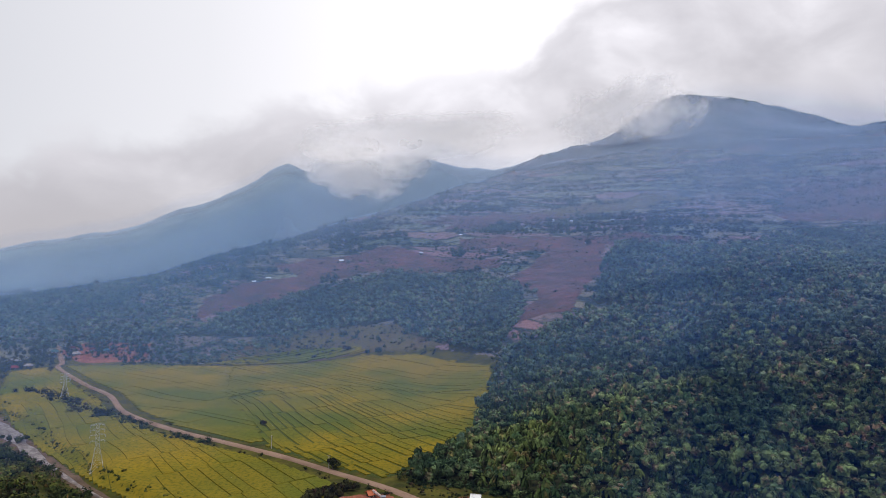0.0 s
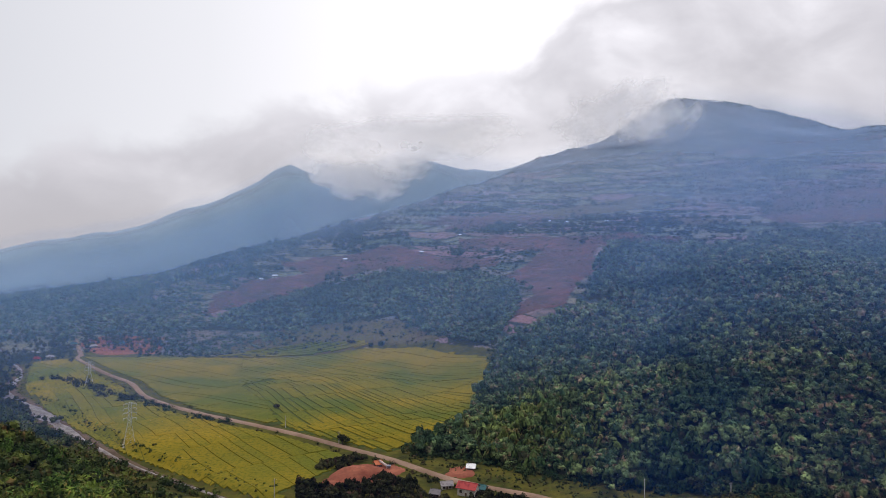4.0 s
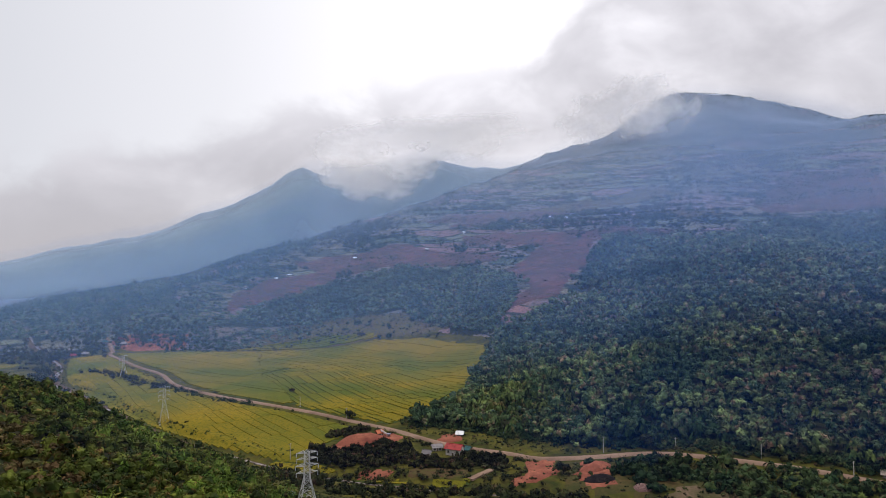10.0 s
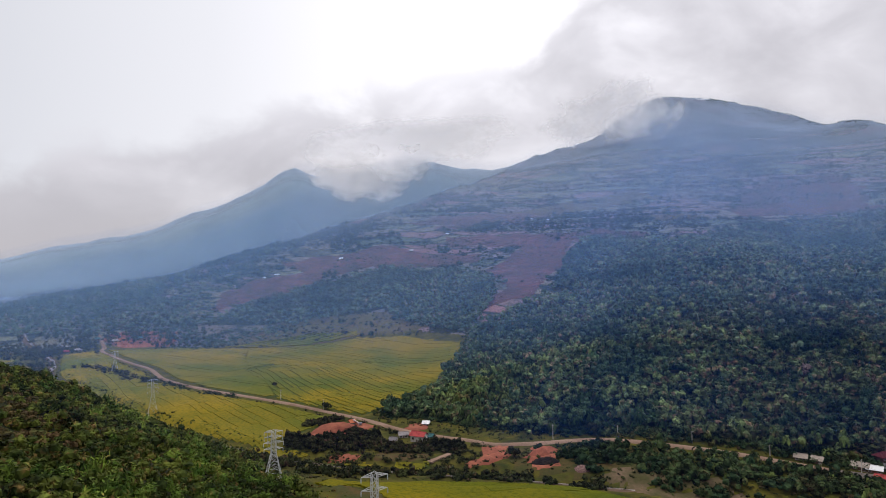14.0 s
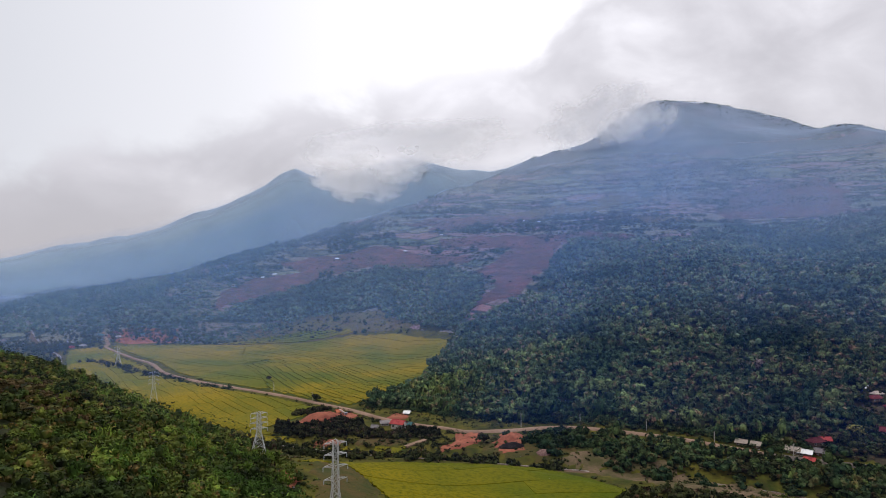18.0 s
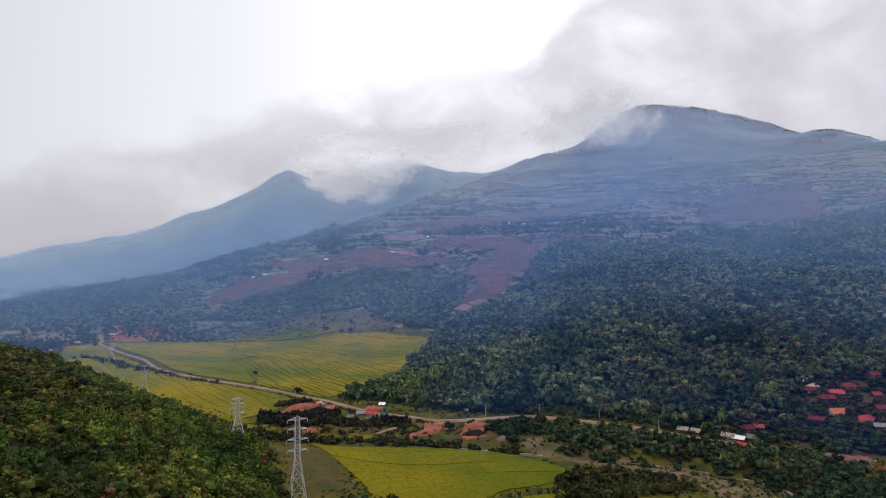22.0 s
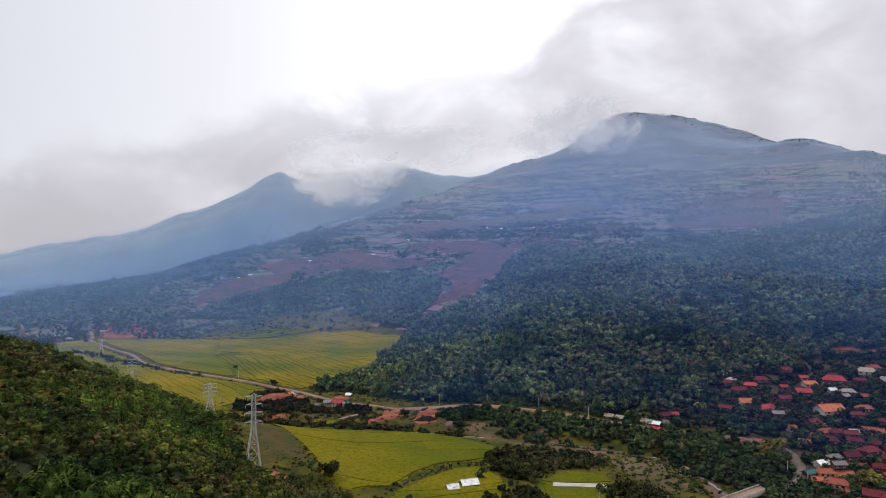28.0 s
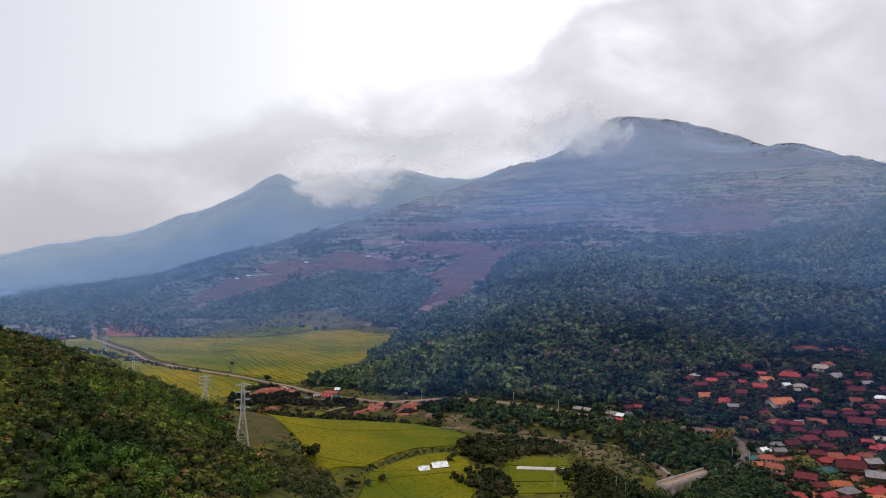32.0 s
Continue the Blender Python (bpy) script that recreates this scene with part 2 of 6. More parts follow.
# slopes: rough grass and maize stubble in strips along the contours, red-brown earth between, scrub all over
GROUND, gn, gl, gb = material("hillside_earth", 0.95, 0.05)
pos = gn.new("ShaderNodeNewGeometry").outputs["Position"]
wobble = gn.new("ShaderNodeTexNoise")
wobble.inputs["Scale"].default_value, wobble.inputs["Detail"].default_value = 0.012, 4.0
gl.new(pos, wobble.inputs["Vector"])
sway = gn.new("ShaderNodeVectorMath")
sway.operation = "MULTIPLY_ADD"
gl.new(wobble.outputs["Color"], sway.inputs[0])
sway.inputs[1].default_value = (60, 60, 26)
gl.new(pos, sway.inputs[2])
# plots of land, long along the contours and narrow up the slope
plot_map = gn.new("ShaderNodeMapping")
plot_map.inputs["Scale"].default_value = (0.0085, 0.003, 0.085)
gl.new(sway.outputs[0], plot_map.inputs["Vector"])
plots = gn.new("ShaderNodeTexVoronoi")
plots.inputs["Scale"].default_value = 1.0
gl.new(plot_map.outputs[0], plots.inputs["Vector"])
plot_split = gn.new("ShaderNodeSeparateColor")
gl.new(plots.outputs["Color"], plot_split.inputs[0])
plot_ramp = gn.new("ShaderNodeValToRGB")
e = plot_ramp.color_ramp.elements
for i, (place, c) in enumerate(((0.0, (0.26, 0.135, 0.13)), (1.0, (0.06, 0.085, 0.048)), (0.18, (0.20, 0.135, 0.125)), (0.32, (0.17, 0.175, 0.095)), (0.46, (0.20, 0.16, 0.10)), (0.56, (0.17, 0.12, 0.112)),
                                (0.68, (0.18, 0.175, 0.10)), (0.82, (0.10, 0.125, 0.066)), (0.92, (0.25, 0.145, 0.135)))):
    q = e[i] if i < 2 else e.new(place)
    q.position, q.color = place, (*c, 1)
gl.new(plot_split.outputs[0], plot_ramp.inputs[0])
col = plot_ramp.outputs[0]
col = mix_rgb(gn, gl, noise_fac(gn, gl, 0.006, 0.56, 0.72, 3.0, pos), col, (0.21, 0.175, 0.105))
col = mix_rgb(gn, gl, noise_fac(gn, gl, 0.05, 0.56, 0.64, 8.0, pos, (1.0, 1.0, 5.0), 0.7), col, (0.032, 0.046, 0.028))
# hedges and terrace banks between the plots
banks = gn.new("ShaderNodeTexVoronoi")
banks.feature = "DISTANCE_TO_EDGE"
banks.inputs["Scale"].default_value = 1.0
gl.new(plot_map.outputs[0], banks.inputs["Vector"])
hedge = gn.new("ShaderNodeMapRange")
hedge.inputs["From Min"].default_value, hedge.inputs["From Max"].default_value = 0.085, 0.02
gl.new(banks.outputs["Distance"], hedge.inputs["Value"])
col = mix_rgb(gn, gl, hedge.outputs[0], col, (0.022, 0.032, 0.018))
lines = noise_fac(gn, gl, 0.16, 0.58, 0.68, 5.0, pos, (0.06, 0.1, 1.0))
col = mix_rgb(gn, gl, lines, col, (0.026, 0.034, 0.02))
col = mix_rgb(gn, gl, noise_fac(gn, gl, 0.16, 0.58, 0.63, 6.0, pos, rough=0.7), col, (0.022, 0.034, 0.02))
gl.new(col, gb.inputs["Base Color"])
# bluish sheen in place of haze over the slopes
haze_sheen(gb, 0.10)
bumped(gn, gl, gb, noise_fac(gn, gl, 0.25, 0.3, 0.7, 6.0, pos), 0.8, 2.5)

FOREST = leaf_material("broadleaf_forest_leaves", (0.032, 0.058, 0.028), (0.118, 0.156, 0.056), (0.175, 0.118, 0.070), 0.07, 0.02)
# the broadleaf greens darkened, as a shaded copy for the spur's right side
SHADE_SIDE = leaf_material("shade_side_leaves", (0.016, 0.032, 0.017), (0.070, 0.090, 0.036), (0.120, 0.075, 0.048), 0.07, 0.0)
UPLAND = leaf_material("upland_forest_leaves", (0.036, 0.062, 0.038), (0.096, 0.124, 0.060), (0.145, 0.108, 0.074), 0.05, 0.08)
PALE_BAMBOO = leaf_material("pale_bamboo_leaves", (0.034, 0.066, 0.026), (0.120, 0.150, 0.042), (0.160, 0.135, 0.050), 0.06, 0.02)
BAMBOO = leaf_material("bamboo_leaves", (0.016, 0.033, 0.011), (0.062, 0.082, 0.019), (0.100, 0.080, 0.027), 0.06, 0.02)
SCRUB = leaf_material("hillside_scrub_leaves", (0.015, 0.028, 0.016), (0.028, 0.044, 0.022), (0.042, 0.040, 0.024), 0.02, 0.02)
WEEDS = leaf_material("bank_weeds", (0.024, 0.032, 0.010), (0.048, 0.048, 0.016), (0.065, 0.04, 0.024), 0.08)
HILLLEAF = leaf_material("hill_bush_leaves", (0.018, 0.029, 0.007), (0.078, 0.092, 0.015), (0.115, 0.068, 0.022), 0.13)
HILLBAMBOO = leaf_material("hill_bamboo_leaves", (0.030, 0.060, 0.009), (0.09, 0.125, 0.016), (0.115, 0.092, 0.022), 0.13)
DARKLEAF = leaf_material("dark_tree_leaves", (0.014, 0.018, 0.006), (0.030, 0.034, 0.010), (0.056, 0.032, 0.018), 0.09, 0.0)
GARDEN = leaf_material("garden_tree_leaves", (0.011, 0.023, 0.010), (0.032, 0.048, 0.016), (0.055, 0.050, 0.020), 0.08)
YELLOWLEAF = leaf_material("yellowing_leaves", (0.09, 0.09, 0.02), (0.13, 0.11, 0.025), (0.10, 0.07, 0.03))
BARK = two_tone("grey_brown_bark", (0.05, 0.04, 0.03), (0.11, 0.09, 0.07), 0.8, 6.0, bump=0.5, bump_d=0.05)
RED_EARTH = two_tone("red_brown_ploughed_earth", (0.066, 0.040, 0.034), (0.150, 0.060, 0.056), 0.035, 0.16, third=(0.035, 0.040, 0.024), stretch=(1, 1, 3), haze_weight=0.06)
ORANGE_EARTH = two_tone("raw_orange_earth", (0.17, 0.050, 0.032), (0.32, 0.115, 0.068), 0.10, 0.7, third=(0.12, 0.05, 0.034))
STUBBLE = two_tone("brown_stubble_ground", (0.105, 0.070, 0.044), (0.105, 0.096, 0.042), 0.03, 0.25, third=(0.050, 0.048, 0.024))
FALLOW = two_tone("brown_green_fallow", (0.040, 0.048, 0.014), (0.092, 0.058, 0.022), 0.09, 0.6, third=(0.03, 0.042, 0.012))
DIRT = two_tone("pale_dirt_road", (0.19, 0.120, 0.083), (0.29, 0.195, 0.140), 0.06, 1.0, third=(0.20, 0.135, 0.10), bump=0.2, bump_d=0.1)


# ---- helpers for meshes ----


def fbm(x, y, scale, octaves=4, seed=0):
    """Smooth value noise on arrays, about -1 to 1."""
    total, amp = np.zeros_like(x), 1.0
    for o in range(octaves):
        u, v = x / scale * 2 ** o + 17.3 * seed, y / scale * 2 ** o - 9.1 * seed
        iu, iv = np.floor(u).astype(np.int64), np.floor(v).astype(np.int64)
        fu, fv = u - iu, v - iv
        fu, fv = fu * fu * (3 - 2 * fu), fv * fv * (3 - 2 * fv)

        def h(a, b):
            k = (a * 374761393 + b * 668265263 + (seed + o) * 1442695041) & 0xFFFFFFFF
            k = ((k ^ (k >> 13)) * 1274126177) & 0xFFFFFFFF
            return ((k ^ (k >> 16)) & 0xFFFF) / 32767.5 - 1.0

        a, b = h(iu, iv), h(iu + 1, iv)
        c, d = h(iu, iv + 1), h(iu + 1, iv + 1)
        total += amp * ((a * (1 - fu) + b * fu) * (1 - fv) + (c * (1 - fu) + d * fu) * fv)
        amp *= 0.5
    return total / 1.9


def relief(x, y):
    """The ground with its gullies and hummocks."""
    z = ground_z(x, y)
    high = np.clip((z - 8) / 60, 0, 1)
    away = np.clip((np.hypot(x - 100, y + 100) - 900) / 900, 0, 1)
    gully = fbm(x, y, 170.0, 4, 3) * (1.2 + 4 * np.clip((y - 380) / 300, 0, 1) + 22 * away) * high
    z = z + gully + fbm(x, y, 14.0, 2, 5) * 0.35 * np.clip(high + 0.1, 0, 1)
    # the river's trench
    wet = np.clip(1 - (line_distance(x, y, RIVER) - np.interp(x, [-200, -110], [10, 4]) - 3 * fbm(x, y, 30.0, 2, 6)) / 8.0, 0, 1) * np.clip((14 - z) / 5, 0, 1)
    return z - 3.0 * wet * wet * (3 - 2 * wet)


def at_z(x, y):
    return float(relief(np.array([float(x)]), np.array([float(y)]))[0])


def mesh_of(name, verts, faces, smooth=False):
    """A mesh from arrays; faces all have the same number of corners."""
    verts, faces = np.asarray(verts, np.float32), np.asarray(faces, np.int32)
    me = bpy.data.meshes.new(name)
    me.vertices.add(len(verts))
    me.vertices.foreach_set("co", verts.ravel())
    k = faces.shape[1]
    me.loops.add(faces.size)
    me.loops.foreach_set("vertex_index", faces.ravel())
    me.polygons.add(len(faces))
    me.polygons.foreach_set("loop_start", np.arange(0, faces.size, k, dtype=np.int32))
    me.polygons.foreach_set("loop_total", np.full(len(faces), k, np.int32))
    me.polygons.foreach_set("use_smooth", np.full(len(faces), smooth))
    me.update(calc_edges=True)
    return me


def inside(x, y, poly):
    """Which of the points lie in a polygon on the plan."""
    res = np.zeros(x.shape, bool)
    for (ax, ay), (bx, by) in zip(poly, poly[1:] + poly[:1]):
        hit = ((ay > y) != (by > y)) & (x < (bx - ax) * (y - ay) / (by - ay + 1e-12) + ax)
        res ^= hit
    return res


def drape(name, poly, mat, step=3.0, dz=0.35, ragged=3.0, lumps=25.0):
    """A patch of other ground, laid on the hillside with a ragged rim that dips into the earth."""
    p = np.array(poly, float)
    xs = np.arange(p[:, 0].min() - 6, p[:, 0].max() + 6 + step, step)
    ys = np.arange(p[:, 1].min() - 6, p[:, 1].max() + 6 + step, step)
    gx, gy = np.meshgrid(xs, ys, indexing="ij")
    wx, wy = gx + fbm(gx, gy, lumps, 3, 11) * ragged, gy + fbm(gx, gy, lumps, 3, 12) * ragged
    ins = inside(wx, wy, poly)
    keep = ins[:-1, :-1] | ins[1:, :-1] | ins[:-1, 1:] | ins[1:, 1:]
    z = relief(gx, gy) + np.where(ins, dz, -0.6)
    idx = np.arange(gx.size).reshape(gx.shape)
    f = np.stack([idx[:-1, :-1], idx[1:, :-1], idx[1:, 1:], idx[:-1, 1:]], -1)[keep]
    used, inv = np.unique(f, return_inverse=True)
    v = np.stack([gx.ravel(), gy.ravel(), z.ravel()], 1)[used]
    ob = new(name, mesh_of(name, v, inv.reshape(f.shape), True))
    ob.data.materials.append(mat)
    return ob


def part(name, bm, mat, parent=None, label=""):
    me = bpy.data.meshes.new(name)
    bm.to_mesh(me)
    bm.free()
    ob = new(name, me)
    me.materials.append(mat)
    ob.parent = parent
    return tagged(ob, label)


VALLEY = [(-700, 620), (-520, 640), (-430, 705), (-300, 700), (-216, 690), (-86, 712), (-24, 690), (20, 640), (50, 590), (46, 500), (30, 420), (-10, 350), (10, 300), (60, 275), (130, 268), (200, 220),
          (260, 175), (285, 140), (270, 60), (230, -40), (150, -200), (60, -180), (30, 0), (-60, 190), (-300, 330), (-600, 500)]

# ---- ground: one sheet to the horizon ----
CX, CY = 130.0, -560.0
rings = [0.5, 60, 130, 200]
while rings[-1] < 4700:
    r = rings[-1]
    rings.append(r + (max(3.4, 0.008 * r) if r > 260 else 20))
rings = np.array(rings)
turns = np.radians(np.concatenate([np.arange(-46, 47, 0.26), np.arange(50, 314, 6)]))
ga, gr = np.meshgrid(turns, rings)
gx, gy = CX + gr * np.sin(ga), CY + gr * np.cos(ga)
gz = relief(gx, gy) - 0.9 * inside(gx, gy, VALLEY)
n_r, n_t = gx.shape
idx = np.arange(n_r * n_t).reshape(n_r, n_t)
nxt = np.roll(idx, -1, 1)
quads = np.stack([idx[:-1], idx[1:], nxt[1:], nxt[:-1]], -1).reshape(-1, 4)[:, ::-1]
ground = new("ground", mesh_of("ground", np.stack([gx.ravel(), gy.ravel(), gz.ravel()], 1), quads, True))
ground.data.materials.append(GROUND)
tagged(ground, "valley floor and mountainsides of red-brown earth and rough grass", "ground", kind="structure")


# ---- see-through tinted sheets that stand in for haze ----
def haze_material(name, tint, alpha, scale, low, high, fade_in, fade_out):
    """A tinted sheet in place of haze: most light passes, the rest is scattered both ways."""
    m = bpy.data.materials.new(name)
    m.use_nodes = True
    n, l = m.node_tree.nodes, m.node_tree.links
    n.clear()
    uv = n.new("ShaderNodeTexCoord").outputs["UV"]
    sep = n.new("ShaderNodeSeparateXYZ")
    l.new(uv, sep.inputs[0])

    def ease(a, b2, flip=False):
        r = n.new("ShaderNodeMapRange")
        r.interpolation_type = "SMOOTHSTEP"
        r.inputs["From Min"].default_value, r.inputs["From Max"].default_value = a, b2
        r.inputs["To Min"].default_value, r.inputs["To Max"].default_value = (1, 0) if flip else (0, 1)
        l.new(sep.outputs[1], r.inputs["Value"])
        return r.outputs[0]

    def times(a, b2):
        x = n.new("ShaderNodeMath")
        x.operation, x.use_clamp = "MULTIPLY", True
        for k, v in enumerate((a, b2)):
            if isinstance(v, (int, float)):
                x.inputs[k].default_value = v
            else:
                l.new(v, x.inputs[k])
        return x.outputs[0]

    thick = times(times(ease(*fade_in), ease(*fade_out, True)), times(noise_fac(n, l, scale, low, high, 3.5, rough=0.5), alpha))
    edge = n.new("ShaderNodeMapRange")
    edge.interpolation_type = "SMOOTHSTEP"
    edge.inputs["From Min"].default_value, edge.inputs["From Max"].default_value = 0.0, 0.12
    wrap = n.new("ShaderNodeMath")
    wrap.operation = "PINGPONG"
    wrap.inputs[1].default_value = 0.5
    l.new(sep.outputs[0], wrap.inputs[0])
    l.new(wrap.outputs[0], edge.inputs["Value"])
    thick = times(thick, edge.outputs[0])
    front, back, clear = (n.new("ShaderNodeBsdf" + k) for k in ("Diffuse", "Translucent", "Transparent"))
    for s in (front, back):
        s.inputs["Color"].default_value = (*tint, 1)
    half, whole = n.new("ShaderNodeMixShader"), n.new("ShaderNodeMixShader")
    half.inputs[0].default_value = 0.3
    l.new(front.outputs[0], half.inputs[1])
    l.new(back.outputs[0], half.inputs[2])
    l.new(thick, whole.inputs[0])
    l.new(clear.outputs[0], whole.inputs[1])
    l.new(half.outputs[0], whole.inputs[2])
    l.new(whole.outputs[0], n.new("ShaderNodeOutputMaterial").inputs[0])
    return m


def skyline(turn):
    """How steeply the mountains rise above the eye's height in each direction."""
    r = np.arange(700.0, 3700.0, 40.0)
    gx, gy = 60 + np.sin(turn)[:, None] * r, -100 + np.cos(turn)[:, None] * r
    e = ((relief(gx, gy) - 115) / r).max(1)
    e = np.maximum(e, np.maximum(np.roll(e, 1), np.roll(e, -1)))
    return np.convolve(np.pad(e, 1, "edge"), np.ones(3) / 3, "valid")


def haze_veil(name, away, start, stop, low, high, mat, label, category, follow=True, lean=0.0, below=None):
    """A standing sheet in place of haze round the head of the valley, from the slope up to a height, or to just below
    the skyline.
    """
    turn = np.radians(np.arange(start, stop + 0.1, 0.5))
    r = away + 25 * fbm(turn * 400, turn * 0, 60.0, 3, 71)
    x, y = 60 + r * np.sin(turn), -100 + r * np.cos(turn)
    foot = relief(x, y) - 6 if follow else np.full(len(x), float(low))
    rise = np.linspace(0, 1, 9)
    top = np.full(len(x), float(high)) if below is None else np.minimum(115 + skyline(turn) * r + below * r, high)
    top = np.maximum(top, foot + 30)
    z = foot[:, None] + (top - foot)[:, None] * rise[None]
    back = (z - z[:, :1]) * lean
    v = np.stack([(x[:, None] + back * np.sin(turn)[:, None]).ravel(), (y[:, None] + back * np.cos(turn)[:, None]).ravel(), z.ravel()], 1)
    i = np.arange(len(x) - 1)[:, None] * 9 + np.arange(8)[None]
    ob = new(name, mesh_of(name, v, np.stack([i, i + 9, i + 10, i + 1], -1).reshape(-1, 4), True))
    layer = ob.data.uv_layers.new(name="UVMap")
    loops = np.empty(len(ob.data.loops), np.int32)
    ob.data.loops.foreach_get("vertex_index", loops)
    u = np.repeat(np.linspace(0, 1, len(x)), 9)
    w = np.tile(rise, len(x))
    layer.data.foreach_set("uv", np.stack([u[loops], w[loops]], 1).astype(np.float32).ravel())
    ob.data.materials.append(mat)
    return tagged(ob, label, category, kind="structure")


# the haze's blue or grey is put into each sheet's own tint
FADE = (0.80, 1.0)
haze_veil("haze_near", 235, -64, 74, 0, 300, haze_material("near_haze_tint", (0.08, 0.20, 0.85), 0.012, 0.008, 0.1, 0.6, (0.0, 0.2), FADE), "thin blue sheet in place of haze over the near valley", "mist", below=0.0)
haze_veil("haze_spur", 335, -5, 74, 0, 300, haze_material("spur_haze_tint", (0.03, 0.20, 0.92), 0.058, 0.006, 0.0, 0.5, (0.0, 0.15), (0.75, 1.0)), "thin blue sheet in place of haze before the wooded spur", "mist", below=0.0)
haze_veil("haze_valley", 500, -52, 68, 0, 400, haze_material("valley_haze_tint", (0.21, 0.42, 0.93), 0.235, 0.004, 0.1, 0.6, (0.0, 0.35), (0.7, 1.0)), "thin blue sheet in place of haze over the valley fields", "mist", below=0.0)
haze_veil("haze_head", 690, -52, -14, 0, 330, haze_material("smoky_haze_tint", (0.14, 0.33, 0.62), 0.26, 0.004, 0.0, 0.6, (0.25, 0.75), (0.85, 1.0)), "smoky blue sheet in place of haze at the head of the valley", "mist", below=0.0)
haze_veil("haze_foot", 760, -50, 66, 0, 500, haze_material("foot_haze_tint", (0.29, 0.52, 0.96), 0.22, 0.003, 0.1, 0.6, (0.0, 0.25), FADE), "thin blue sheet in place of haze at the mountain's foot", "mist", below=0.0)
haze_veil("haze_slope", 1130, -48, 62, 0, 700, haze_material("slope_haze_tint", (0.41, 0.60, 0.93), 0.21, 0.003, 0.0, 0.6, (0.0, 0.25), (0.86, 1.0)), "thin blue sheet in place of haze over the upper mountain slope", "mist", below=0.016)


haze_veil("haze_far", 2330, -62, 5, 0, 900, haze_material("far_haze_tint", (0.435, 0.58, 0.685), 0.54, 0.0022, -0.3, 0.6, (0.0, 0.12), (0.86, 1.0)), "grey-blue sheet in place of haze before the far mountain", "mist", below=0.0)


def haze_cover(name, start, stop, near, far, lift, mat, label):
    """A sheet in place of haze, laid over the slope a few metres above the scrub."""
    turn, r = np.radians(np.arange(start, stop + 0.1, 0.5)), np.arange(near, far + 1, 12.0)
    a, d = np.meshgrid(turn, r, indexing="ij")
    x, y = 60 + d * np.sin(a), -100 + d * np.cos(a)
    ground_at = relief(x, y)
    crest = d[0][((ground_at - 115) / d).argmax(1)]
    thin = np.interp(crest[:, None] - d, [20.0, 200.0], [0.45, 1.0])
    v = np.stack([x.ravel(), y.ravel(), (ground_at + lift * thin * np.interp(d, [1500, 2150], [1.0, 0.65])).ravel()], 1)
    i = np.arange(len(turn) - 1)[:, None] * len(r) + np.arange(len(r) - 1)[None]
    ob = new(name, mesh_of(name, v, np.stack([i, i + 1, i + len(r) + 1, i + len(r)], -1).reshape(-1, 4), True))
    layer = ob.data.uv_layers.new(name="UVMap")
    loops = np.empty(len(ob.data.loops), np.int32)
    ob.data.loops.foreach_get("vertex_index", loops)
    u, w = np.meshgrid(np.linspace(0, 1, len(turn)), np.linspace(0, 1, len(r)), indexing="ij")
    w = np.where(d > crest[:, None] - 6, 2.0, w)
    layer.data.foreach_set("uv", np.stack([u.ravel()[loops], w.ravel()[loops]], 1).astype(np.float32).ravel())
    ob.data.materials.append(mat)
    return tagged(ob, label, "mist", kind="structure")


haze_cover("haze_ridge", -47, 58, 740, 2440, 9.0, haze_material("ridge_haze_tint", (0.425, 0.53, 0.75), 0.59, 0.0035, -0.3, 0.62, (0.0, 0.85), (1.5, 2.0)), "blue sheet in place of haze over the upper mountain")
haze_cover("haze_saddle", -78, 12, 2380, 3720, 9.0, haze_material("saddle_haze_tint", (0.40, 0.495, 0.63), 0.76, 0.0025, -0.4, 0.5, (0.0, 0.2), (1.5, 2.0)), "grey-blue sheet in place of haze over the far mountain")


